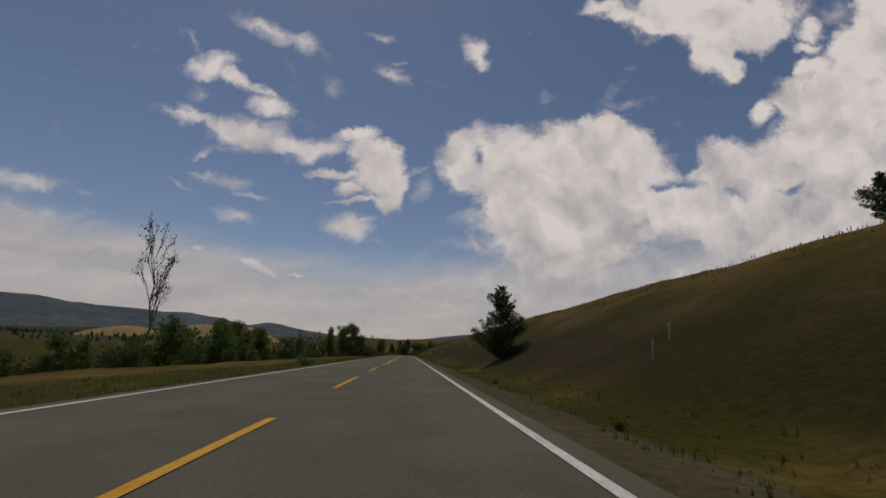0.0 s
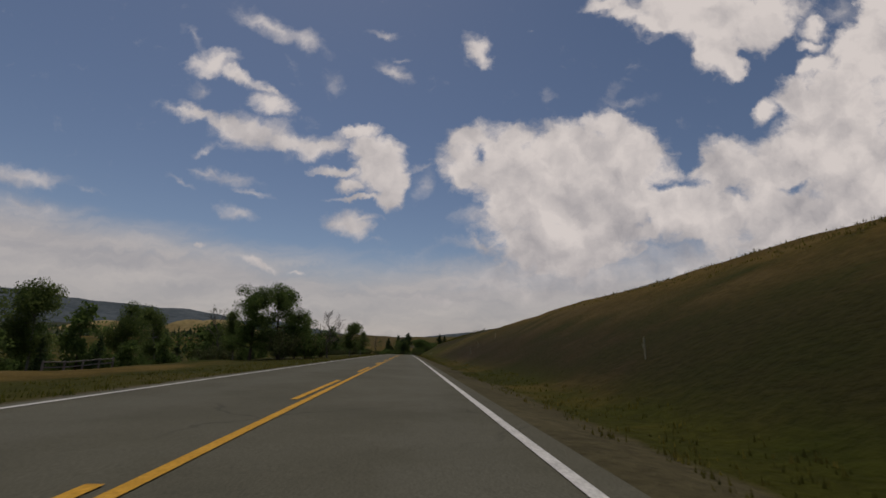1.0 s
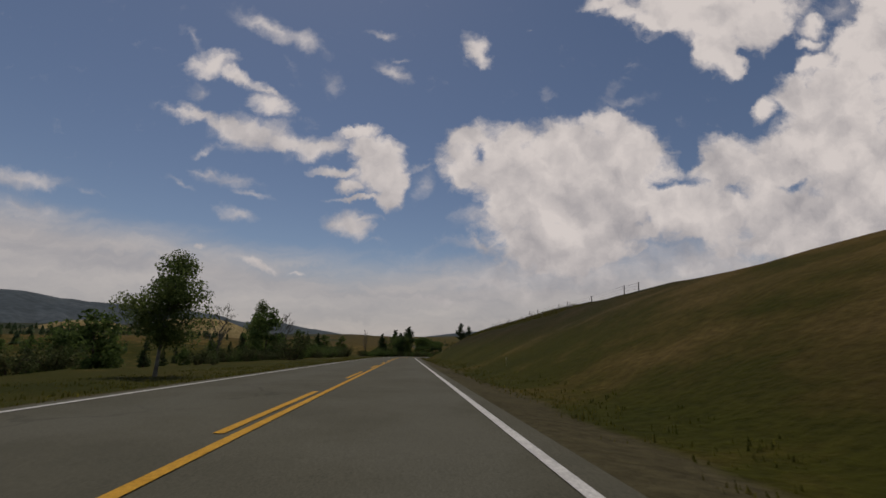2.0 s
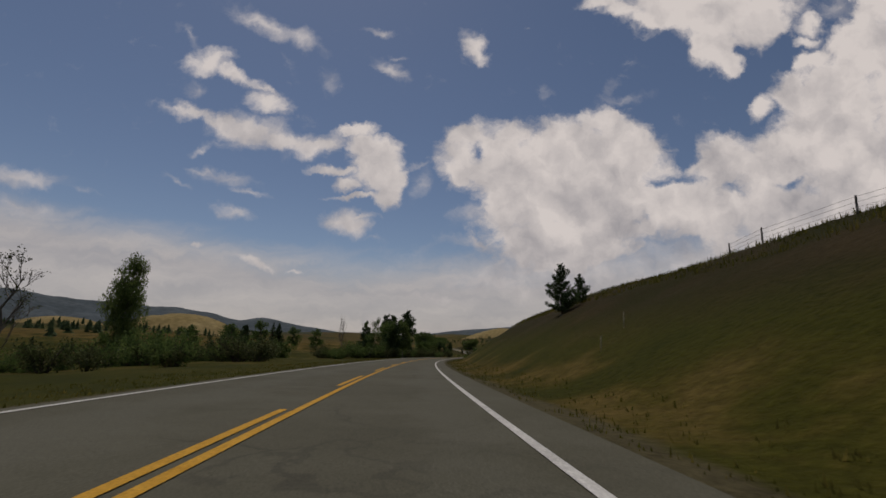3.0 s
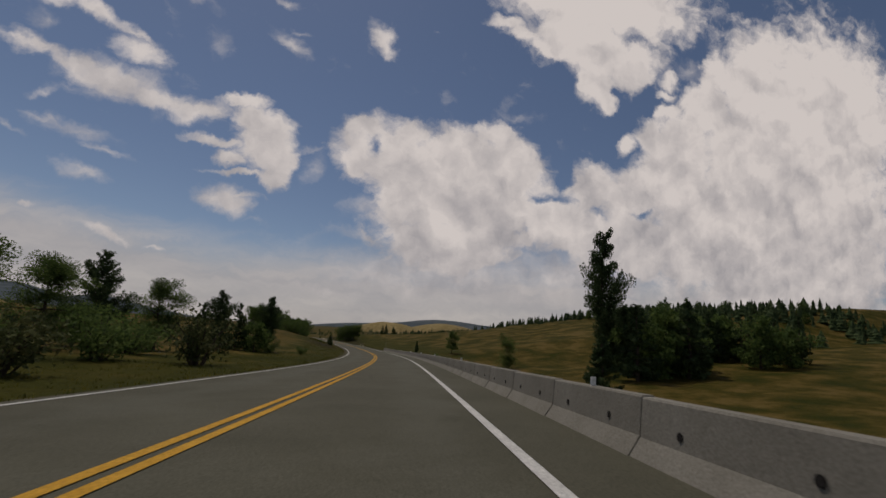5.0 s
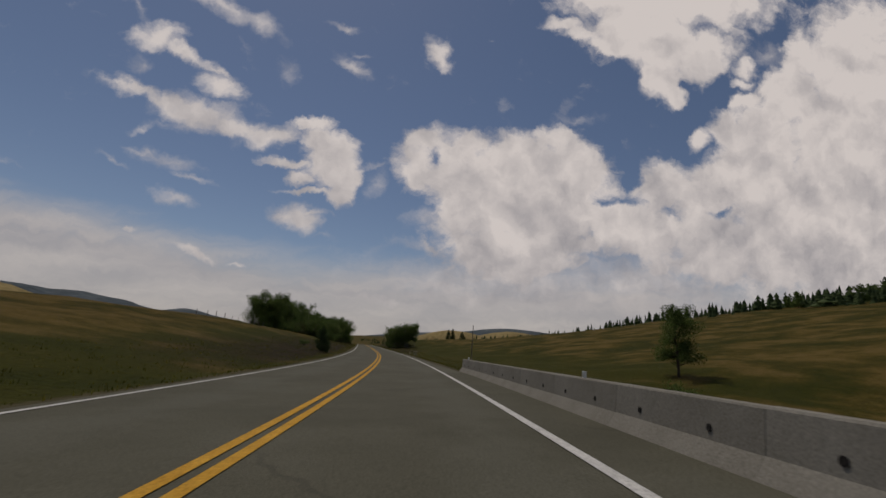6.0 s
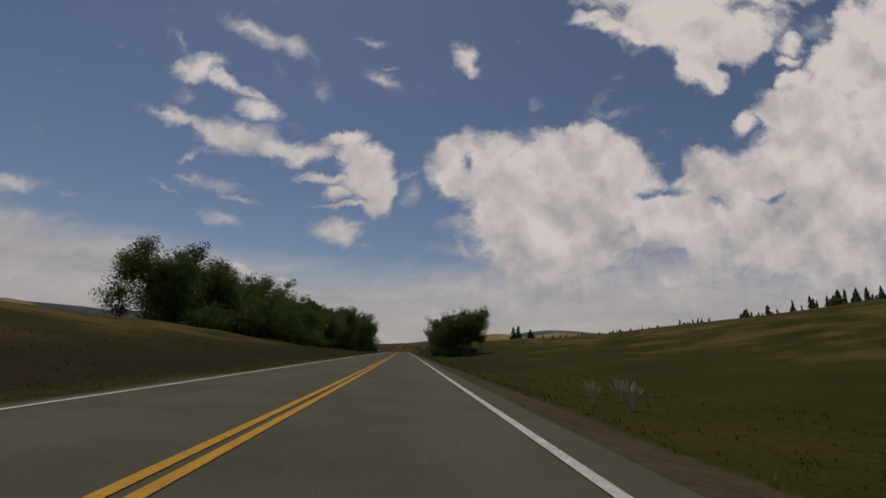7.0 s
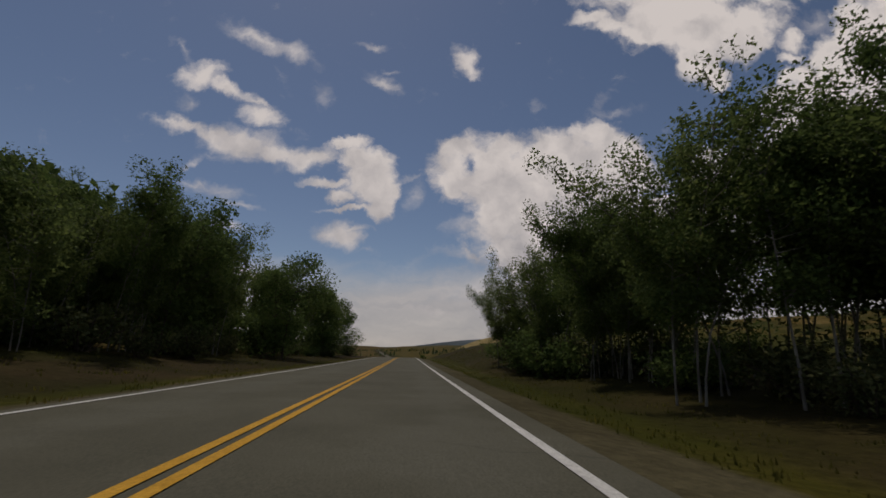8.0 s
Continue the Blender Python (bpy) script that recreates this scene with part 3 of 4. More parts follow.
def straw_hill(turn, far, half, top):
    """A rounded dry hill on the valley's far side."""
    verts, faces = [], []
    rings, sides = 9, 40
    cx, cy = 1 - far * math.sin(math.radians(turn)), 120 + far * math.cos(math.radians(turn))
    for i in range(rings):
        u = i / (rings - 1)
        for k in range(sides):
            a = 2 * math.pi * k / sides
            r = half * 1.7 * u * (1 + 0.16 * noise.noise(Vector((2 * math.cos(a), 2 * math.sin(a), turn))))
            z = -30 + (top + 30) * math.cos(min(u, 1) * math.pi / 2) ** 0.9 + 1.5 * noise.noise(Vector((cx * 0.03 + r * math.cos(a) * 0.04, r * math.sin(a) * 0.04, 0.5)))
            verts.append((cx + r * math.cos(a), cy + 0.8 * r * math.sin(a), z))
    for i in range(rings - 1):
        for k in range(sides):
            faces.append((i * sides + k, (i + 1) * sides + k, (i + 1) * sides + (k + 1) % sides, i * sides + (k + 1) % sides))
    return tagged(mesh_object("backdrop", verts, faces, STRAW_HILL, smooth=True), "rounded straw-coloured dry hill in the distance", "hill", kind="structure")


for turn, far, half, top in ((28.0, 640, 46, 12.5), (26.1, 465, 50, 11.1), (36.5, 620, 60, 7), (-12.5, 900, 70, 13), (-19, 1000, 90, 20)):
    straw_hill(turn, far, half, top)

# -- road and its paint --
SHOULDER = ((-3, 1.8), (2.4, 1.8), (3.0, 2.08), (4.2, 2.08), (4.7, 2.32), (6.1, 2.32), (6.4, 1.95), (8, 1.85), (40, 1.85))
road = tagged(strip("road", -55, 1480, -2.0, 2.02, 0.0, ASPHALT, 1.2, lambda s: float(np.interp(s / V, *zip(*SHOULDER)))), "worn grey asphalt two-lane country road", "road", kind="structure")


worn = []
for v in range(len(road.data.vertices)):
    j = v % 10
    worn.append(0.75 if j in (2, 7) else 0.3 if j in (1, 3, 6, 8) else 0.1)
road.data.attributes.new("worn", "FLOAT", "POINT").data.foreach_set("value", worn)


def paint(name, s0, s1, n0, n1, surface, label):
    line = tagged(strip(name, s0, s1, n0, n1, 0.005, surface), label)
    line.parent = road
    return line


paint("edge_line", -50, 700, 1.58, 1.645, WHITE, "solid white edge line")
paint("edge_line", -50, 700, -1.85, -1.79, WHITE, "solid white edge line")
paint("centre_line", 17.5, 700, 0.024, 0.088, YELLOW, "solid yellow centre line")
paint("centre_line", 152, 700, -0.094, -0.03, YELLOW, "solid yellow centre line")
for k in range(-4, 28):
    paint("dash", 0.6 + 5.34 * k, 3.3 + 5.34 * k, -0.094, -0.03, YELLOW, "yellow centre dash")

# -- concrete barriers along the drop --
def concrete_barrier():
    long = 1.352
    root = thing("concrete_barrier", "weathered grey concrete road barrier section with lifting holes", "barrier", "barriers along the road")
    profile = ((-0.13, 0.0), (-0.13, 0.03), (-0.06, 0.125), (-0.037, 0.307), (-0.029, 0.317), (0.029, 0.317), (0.037, 0.307), (0.06, 0.125), (0.13, 0.03), (0.13, 0.0))
    verts, faces = [], []
    ends = (0.001, 0.012, long / 2, long - 0.012, long - 0.001)
    for i, d in enumerate(ends):
        slim = 0.996 if i in (0, 4) else 1.0
        for n, z in profile:
            verts.append((n * slim, d - long / 2, z * (0.998 if i in (0, 4) else 1)))
    w = len(profile)
    for i in range(4):
        faces += [(i * w + j, i * w + (j + 1) % w, (i + 1) * w + (j + 1) % w, (i + 1) * w + j) for j in range(w)]
    faces += [tuple(range(w)), tuple(reversed(range(4 * w, 5 * w)))]
    body = mesh_object("body", verts, faces, CONCRETE, root)
    # no hole is cut: a dark plug paints the shade inside each one
    for d in (-0.33, 0.33):
        hole = bmesh.new()
        bmesh.ops.create_cone(hole, cap_ends=True, segments=10, radius1=0.019, radius2=0.015, depth=0.02, matrix=pose(-0.048, d, 0.18, 0, 98, 0))
        part("lifting_hole_shade", hole, DARK, body, "dark plug painting the shade inside a lifting hole")
    return root


def reflector(parent):
    bm = bmesh.new()
    bmesh.ops.create_cube(bm, size=1, matrix=pose(0, 0, 0.342) @ Matrix.Diagonal((0.035, 0.012, 0.06, 1)))
    bmesh.ops.bevel(bm, geom=bm.edges[:], offset=0.003, segments=1, affect="EDGES")
    part("reflector", bm, REFLECTOR, parent, "small white reflector")


plain, marked = concrete_barrier(), concrete_barrier()
reflector(marked)
for k in range(43):
    s = 188.6 + 1.33 * k
    x, y, z, turn, bank = road_at(s)
    px, py, pz = spot(s, 2.28, -0.035)
    m = pose(px, py, pz, math.degrees(math.atan(math.tan(radians(glide(GRADE, s / V))))), math.degrees(math.atan(bank)), math.degrees(turn))
    source = marked if k % 5 == 2 else plain
    if k == 0:
        plain.matrix_basis = m
    elif k == 2:
        marked.matrix_basis = m
    else:
        copy_thing(source, m)

# -- trees --
def tube(verts, faces, points, radii, sides=6):
    """Adds a tapered limb through the points."""
    start = len(verts)
    for i, (p, r) in enumerate(zip(points, radii)):
        a, b = Vector(points[max(i - 1, 0)]), Vector(points[min(i + 1, len(points) - 1)])
        axis = (b - a).normalized()
        u = axis.orthogonal().normalized()
        v = axis.cross(u)
        for k in range(sides):
            turn = 2 * math.pi * k / sides
            verts.append(Vector(p) + (u * math.cos(turn) + v * math.sin(turn)) * r)
    for i in range(len(points) - 1):
        for k in range(sides):
            faces.append((start + i * sides + k, start + i * sides + (k + 1) % sides, start + (i + 1) * sides + (k + 1) % sides, start + (i + 1) * sides + k))
    faces.append(tuple(start + (len(points) - 1) * sides + k for k in range(sides)))


def leaves(rng, centres, spread, count, size, flat=0.75, droop=0.0):
    """Small pointed leaf clumps scattered round the centres: one triangle each."""
    count, size = int(count * 1.8), size * 0.76
    share = np.asarray(spread, float) ** 2
    pick = rng.choice(len(centres), count, p=share / share.sum())
    offset = rng.normal(size=(count, 3))
    offset /= np.linalg.norm(offset, axis=1)[:, None] + 1e-9
    offset *= rng.random((count, 1)) ** 0.45
    at = np.asarray(centres)[pick] + offset * np.asarray(spread)[pick][:, None] * np.array((1, 1, flat))
    a = rng.normal(size=(count, 3))
    a /= np.linalg.norm(a, axis=1)[:, None]
    a[:, 2] -= droop
    b = np.cross(a, rng.normal(size=(count, 3)))
    b /= np.linalg.norm(b, axis=1)[:, None] + 1e-9
    scale = size * (0.6 + 0.8 * rng.random((count, 1)))
    verts = np.stack([at - a * scale, at + a * scale * 0.6 - b * scale * 0.6, at + a * scale * 0.6 + b * scale * 0.6], axis=1).reshape(-1, 3)
    return verts, np.arange(count * 3).reshape(-1, 3)


def broad_tree(label, seed, high=1.0, wide=0.36, low=0.22, stems=1, bark=BARK, leaf=BROAD_LEAF, count=5600, gaps=30, size=0.025, puff=0.19, fine=False, lift=(-0.05, 0.65), flat=0.75):
    """A broad-leaved tree one metre high: trunk, limbs and a crown of clumps with gaps."""
    rng = np.random.default_rng(seed)
    root = thing("broadleaf_tree", label, "tree", "roadside trees")
    verts, faces, limb_verts, limb_faces, tips = [], [], [], [], []
    for k in range(stems):
        sway = rng.normal(size=2) * 0.03 + ((rng.normal(size=2) * 0.10) if stems > 1 else 0)
        foot = (rng.normal() * 0.05, rng.normal() * 0.05) if stems > 1 else (0, 0)
        tall = high * (0.86 if k == 0 else 0.6 + 0.25 * rng.random())
        line = [Vector((foot[0] + sway[0] * u * u * 2, foot[1] + sway[1] * u * u * 2, tall * u - 0.03)) + Vector(rng.normal(size=3) * 0.008 * u) for u in np.linspace(0, 1, 8)]
        thick = (0.019 if bark is BARK else 0.014) if stems == 1 else (0.0032 if fine else 0.0055)
        tube(verts, faces, line, [thick * (1.25 if i == 0 else 1 - 0.85 * i / 7) for i in range(8)], 7)
        tips.append((line[-1], puff * 0.7))
        for j in range(max(gaps // stems, 4)):
            u = low + (0.93 - low) * rng.random()
            base = line[0].lerp(line[-1], u) if stems > 9 else line[min(int(u * 7), 6)].lerp(line[min(int(u * 7) + 1, 7)], u * 7 % 1)
            turn = rng.random() * 2 * math.pi
            mid = (u - low) / (1 - low)
            reach = wide * (0.10 + 0.95 * math.sin(math.pi * min(0.24 + 0.70 * mid, 1))) * (0.35 + 0.65 * rng.random()) * (0.88 + 0.38 * math.sin(2 * turn + seed + 6 * mid))
            end = base + Vector((math.cos(turn) * reach, math.sin(turn) * reach, reach * (lift[0] + lift[1] * rng.random())))
            end.z = min(end.z, high * 0.97)
            bend = base.lerp(end, 0.5) + Vector((0, 0, -0.02 + 0.02 * rng.random()))
            limb = 0.008 if stems == 1 else thick * 0.6
            tube(limb_verts, limb_faces, [base, bend, end], [limb, limb * 0.6, limb * 0.2], 4)
            tips.append((end, puff * (0.5 + 0.6 * rng.random())))
            tips.append((base.lerp(end, 0.62), puff * 0.6 * (0.5 + 0.6 * rng.random())))
    tagged(mesh_object("branchwork", limb_verts, limb_faces, bark, mesh_object("trunk", verts, faces, bark, root, True), True), kind="stuff")
    lv, lf = leaves(rng, [tuple(p) for p, _ in tips], [r for _, r in tips], count, size, flat)
    mesh_object("crown", lv, lf, leaf, root)
    return root


def conifer(label, seed, name="pine_tree", wide=0.2, low=0.12, rows=19, ragged=0.35, count=58, size=0.02, lift=0.3, full=1.0):
    """A needle tree one metre high: trunk and uneven boughs, each with tufts of needles."""
    rng = np.random.default_rng(seed)
    root = thing(name, label, "tree", "roadside trees")
    verts, faces, limb_verts, limb_faces = [], [], [], []
    line = [Vector((rng.normal() * 0.008, rng.normal() * 0.008, -0.03 + 1.0 * u)) for u in np.linspace(0, 1, 7)]
    tube(verts, faces, line, [0.022 * (1 - 0.95 * i / 6) for i in range(7)], 7)
    centres, spread = [], []
    for i in range(rows * 5):
        u = low + (0.95 - low) * (i + rng.random()) / (rows * 5)
        mid = (u - low) / (1 - low)
        if full > 0.9:
            shape = (1 - mid) ** 0.85 * (0.6 + 0.4 * min(mid / 0.15, 1)) + 0.02
        else:
            shape = (1 - mid) ** 0.5 * (0.55 + 0.45 * min(mid / 0.3, 1)) * (0.9 + 0.25 * math.sin(9 * mid + seed))
        turn = rng.random() * 2 * math.pi
        lobe = 1 + 0.22 * math.sin(2 * turn + 5 * mid + seed) if full < 0.9 else 1
        reach = wide * shape * lobe * (1 - ragged + 1.2 * ragged * rng.random() ** 0.7)
        base = Vector((0, 0, u))
        end = Vector((math.cos(turn) * reach, math.sin(turn) * reach, u + reach * (lift + 0.3 * mid) * (0.4 + rng.random())))
        end.z = min(end.z, 0.985)
        sag = base.lerp(end, 0.55) + Vector((0, 0, -0.12 * reach))
        tube(limb_verts, limb_faces, [base, sag, end], [0.0045, 0.003, 0.0008], 3)
        for w in (0.35, 0.6, 0.82, 1.0):
            centres.append(tuple(base.lerp(end, w) - Vector((0, 0, 0.1 * reach * w * (1 - w) * 4))))
            spread.append(0.012 + 0.19 * reach * (1.15 - 0.5 * w) + 0.01 * (full < 0.9))
    for k in range(6):
        centres.append((0, 0, 0.88 + 0.02 * k))
        spread.append(0.018 - 0.002 * k)
    tagged(mesh_object("branchwork", limb_verts, limb_faces, BARK, mesh_object("trunk", verts, faces, BARK, root, True), True), kind="stuff")
    lv, lf = leaves(rng, centres, spread, len(centres) * count // 4, size, 0.85, -0.35)
    mesh_object("crown", lv, lf, PINE_NEEDLE, root)
    return root


def shrub(label, seed, leaf=SHRUB_LEAF, count=800, size=0.05):
    """A low bush one metre high: stems and leaf clumps."""
    rng = np.random.default_rng(seed)
    root = thing("shrub", label, "shrub", "roadside shrubs")
    verts, faces, tips = [], [], []
    for k in range(13):
        turn, out = rng.random() * 2 * math.pi, 0.15 + 0.55 * rng.random()
        end = Vector((math.cos(turn) * out, math.sin(turn) * out, 0.35 + 0.5 * rng.random() * (1 - out * 0.5)))
        tube(verts, faces, [Vector((end.x * 0.12, end.y * 0.12, -0.05)), end * 0.55 + Vector((0, 0, 0.06)), end], [0.016, 0.011, 0.004], 4)
        tips += [(tuple(end), 0.26), (tuple(end * 0.65), 0.28), (tuple(end * 0.4), 0.22)]
    mesh_object("stem_clump", verts, faces, BARK, root)
    lv, lf = leaves(rng, [p for p, _ in tips], [r for _, r in tips], count, size, 0.8)
    lv[:, 2] = np.maximum(lv[:, 2], -0.02)
    mesh_object("foliage", lv, lf, leaf, root)
    return root


def bare_tree(label, seed, leafy=0, spread=0.5, low=0.15, name="bare_tree", first=16, depth=2, thick=0.006):
    """A tree with forking bare limbs, one metre high, and a few leaves left on it."""
    rng = np.random.default_rng(seed)
    root = thing(name, label, "tree", "roadside trees")
    verts, faces, limb_verts, limb_faces, tips = [], [], [], [], []
    line = [Vector((rng.normal() * 0.012 * i, rng.normal() * 0.012 * i, -0.03 + 0.93 * i / 6)) for i in range(7)]
    tube(verts, faces, line, [0.020 * (1 - 0.88 * i / 6) for i in range(7)], 6)

    def fork(base, way, long, thick, depth):
        mid = base + way * long * 0.5 + Vector(rng.normal(size=3)) * long * 0.06
        end = base + way * long
        tube(limb_verts, limb_faces, [base, mid, end], [thick, thick * 0.75, thick * 0.45], 4)
        tips.append(tuple(end))
        if depth:
            for _ in range(3):
                turned = (way + Vector(rng.normal(size=3)) * 0.42 + Vector((0, 0, 0.18))).normalized()
                fork(base.lerp(end, 0.45 + 0.55 * rng.random()), turned, long * 0.58, thick * 0.62, depth - 1)

    for k in range(first):
        u = low + (0.95 - low) * k / first
        base = line[min(int(u * 6), 5)].lerp(line[min(int(u * 6) + 1, 6)], u * 6 % 1)
        turn = rng.random() * 2 * math.pi
        way = Vector((math.cos(turn) * spread, math.sin(turn) * spread, 0.55)).normalized()
        fork(base, way, 0.34 * (1.1 - 0.6 * u), thick, depth)
    tagged(mesh_object("branchwork", limb_verts, limb_faces, TWIG, mesh_object("trunk", verts, faces, TWIG, root, True), True), kind="stuff")
    if leafy:
        high = [p for p in tips if p[2] > 0.45] or tips
        lv, lf = leaves(rng, high, [0.045] * len(high), leafy, 0.014)
        mesh_object("crown", lv, lf, SHRUB_LEAF, root)
    return root


TREES = {
    "oak": [broad_tree("full dark green broadleaf tree on the grass verge", 11, wide=0.38, low=0.12, count=12000, gaps=40, size=0.0115, puff=0.135), broad_tree("tall dark green broadleaf tree beside the road", 12, wide=0.33, low=0.16, count=11000, gaps=36, size=0.0115, puff=0.13)],
    "cottonwood": [broad_tree("tall green cottonwood tree with a pale trunk", 13, wide=0.26, low=0.30, bark=PALE_BARK, leaf=ASPEN_LEAF, gaps=48, size=0.0145, count=9000, puff=0.15),
                   broad_tree("slim green cottonwood tree with gaps in its crown", 14, wide=0.22, low=0.28, bark=PALE_BARK, leaf=ASPEN_LEAF, gaps=40, count=7400, size=0.0145, puff=0.14)],
    "aspen": [broad_tree("green aspen with thin pale stems in a grove", 15, wide=0.18, low=0.20, stems=2, bark=PALE_BARK, leaf=ASPEN_LEAF, count=4000, gaps=64, puff=0.075, size=0.0128, lift=(0.2, 1.0), flat=1.1, fine=True),
              broad_tree("leafy aspen with bare lower stems in a grove", 16, wide=0.19, low=0.22, stems=2, bark=PALE_BARK, leaf=BROAD_LEAF, count=3900, gaps=60, puff=0.08, size=0.0128, lift=(0.2, 0.9), flat=1.1, fine=True),
              broad_tree("dense green aspen at the edge of a wood", 17, wide=0.21, low=0.10, stems=2, bark=BARK, leaf=BROAD_LEAF, count=4300, gaps=60, puff=0.10, size=0.0128, lift=(0.1, 0.8), flat=1.0)],
    "thicket": [broad_tree("dark green tree in the distant woods", 18, wide=0.36, low=0.06, count=1150, gaps=24, size=0.045, puff=0.2),
                broad_tree("rounded green tree among the distant woods", 19, wide=0.30, low=0.06, count=1000, gaps=20, size=0.045, puff=0.2)],
    "far_spruce": [conifer("slim pointed dark spruce in the distant woods", 26, "spruce_tree", wide=0.22, low=0.03, rows=13, ragged=0.25, count=11, size=0.038, lift=-0.1),
                   conifer("dark ragged spruce at the distant wood's edge", 27, "spruce_tree", wide=0.28, low=0.05, rows=12, ragged=0.35, count=11, size=0.04, lift=-0.1)],
    "fine_aspen": [broad_tree("leafy green aspen with thin pale stems by the road", 35, wide=0.14, low=0.27, stems=3, bark=PALE_BARK, leaf=ASPEN_LEAF, count=7200, gaps=84, puff=0.065, size=0.0082, fine=True, lift=(0.25, 1.1), flat=1.15),
                   broad_tree("tall aspen with open crown and pale stems by the road", 36, wide=0.14, low=0.30, stems=2, bark=PALE_BARK, leaf=BROAD_LEAF, count=6400, gaps=70, puff=0.062, size=0.0082, fine=True, lift=(0.25, 1.0), flat=1.15)],
    "pine": [conifer("dark green ragged pine tree", 21, wide=0.42, low=0.04, rows=20, size=0.0145, ragged=0.5, count=110, lift=0.45), conifer("tall dark pine with an irregular crown", 22, wide=0.30, low=0.10, rows=22, full=0.7, ragged=0.62, count=92, size=0.0125, lift=0.35),
             conifer("tall pine with a bare lower trunk", 23, wide=0.28, low=0.28, rows=18, full=0.6, ragged=0.65, count=92, size=0.0125, lift=0.25)],
    "spruce": [conifer("narrow dark green spruce", 24, "spruce_tree", wide=0.29, low=0.03, rows=22, ragged=0.35, size=0.019, lift=0.1), conifer("slim pointed dark spruce", 25, "spruce_tree", wide=0.23, low=0.03, rows=22, ragged=0.35, size=0.019, lift=0.05)],
    "shrub": [shrub("dense olive green shrub on the verge", 31), shrub("low dull green bush in the grass", 32, count=680), shrub("rounded dark green bush", 33, leaf=BROAD_LEAF, count=900)],
    "bare": [bare_tree("bare grey tree with fine forked twigs", 41, spread=0.62, low=0.12, first=24, depth=3, thick=0.0046)],
    "sparse": [bare_tree("tall thin half-bare tree with sparse leaves", 42, leafy=420, spread=0.45, low=0.25, name="sparse_tree", first=14)],
    "snag": [bare_tree("dead grey snag with short broken limbs", 43, spread=0.5, low=0.2, name="dead_tree", first=22)],
}
used = set()


def plant(kind, form, s, n, high, wide=1.0, turn=None):
    """Sets a tree of that kind on the land, s along the road and n to the right; wide: its girth against its height."""
    source = TREES[kind][form % len(TREES[kind])]
    x, y, z = ground(s, n)
    angle = turn if turn is not None else (s * 37.7 + n * 91.3) % 360
    m = pose(x, y, z - 0.01 * high, 0, 0, angle) @ Matrix.Diagonal((high * wide, high * wide, high, 1))
    if source.name in used:
        return copy_thing(source, m @ Matrix.Diagonal([1 / v for v in source.scale] + [1]))
    used.add(source.name)
    source.matrix_basis = m
    return source


# first stretch: verge, valley trees and the cut slope
VALLEY_TREES = (("pine", 0, 15.3, 4.0, 2.6, 0.95), ("sparse", 0, 20.4, -10.5, 6.3, 0.45), ("thicket", 0, 29.3, -14, 3.6, 0.8), ("shrub", 2, 17.2, -2.9, 0.45, 1.5),
                ("pine", 1, 9.6, 12.4, 1.5, 1.2), ("oak", 0, 69.6, -7.6, 5.7, 0.95), ("oak", 1, 67.5, -8.6, 5.2, 1.0), ("oak", 0, 68.8, -6.3, 3.8, 0.9),
                ("shrub", 2, 69.2, -5.5, 2.4, 0.75), ("shrub", 0, 66.5, -6.6, 2.2, 0.8), ("bare", 0, 70.4, -4.5, 3.1, 0.9), ("shrub", 0, 71.5, -5.2, 1.6, 0.8),
                ("cottonwood", 0, 76.0, -3.7, 3.1, 1.0), ("cottonwood", 1, 87.5, -4.0, 2.9, 0.95), ("cottonwood", 0, 94.9, -28.5, 8.6, 0.8))
FIELD_TREES = (("cottonwood", 1, 71.3, -11, 4.1, 0.9), ("cottonwood", 1, 84, -26, 7.6, 0.9), ("thicket", 1, 80, -27, 7.0, 0.8), ("cottonwood", 0, 75, -27, 8.2, 0.9),
               ("cottonwood", 1, 68, -26, 8.0, 1.0), ("thicket", 0, 62, -24, 6.5, 0.9), ("thicket", 1, 90, -20, 5.0, 0.9), ("thicket", 0, 104, -16, 3.8, 1.1),
               ("sparse", 0, 88, -19, 5.6, 0.9), ("thicket", 1, 56, -26, 6.2, 1.0), ("thicket", 0, 98, -24, 6.0, 1.2), ("cottonwood", 1, 159.3, -30, 13.0, 0.6),
               ("sparse", 0, 150, -31, 9.0, 0.9), ("thicket", 1, 126, -14, 6.0, 0.9), ("bare", 0, 128, -13, 5.0, 0.8))
HILLSIDE_TREES = (("shrub", 2, 168.0, 3.3, 0.5, 1.1), ("shrub", 0, 166.0, 3.8, 0.6, 1.0), ("shrub", 2, 169.8, 4.4, 0.65, 1.1),
                  ("pine", 0, 136.5, 7.1, 2.3, 0.85), ("pine", 0, 137.4, 8.2, 1.4, 0.9), ("snag", 0, 190, -20, 6.9, 0.4), ("spruce", 0, 184.5, -13.7, 5.9, 1.0),
                  ("spruce", 0, 188, -15, 4.2, 1.1), ("fine_aspen", 1, 160.9, -5.5, 4.7, 1.2), ("pine", 1, 164.4, -4.2, 4.6, 1.0), ("cottonwood", 0, 165.0, -3.2, 4.5, 0.75),
                  ("pine", 1, 162.4, -6.6, 2.1, 0.95), ("pine", 1, 186.5, -7.8, 7.4, 1.0), ("pine", 2, 181.5, -9.6, 6.3, 0.75), ("cottonwood", 1, 174, -7.2, 5.2, 1.0),
                  ("oak", 0, 184, -8.4, 3.6, 1.0), ("oak", 1, 191, -9, 3.4, 1.0), ("pine", 1, 182, -9.0, 4.5, 0.9))
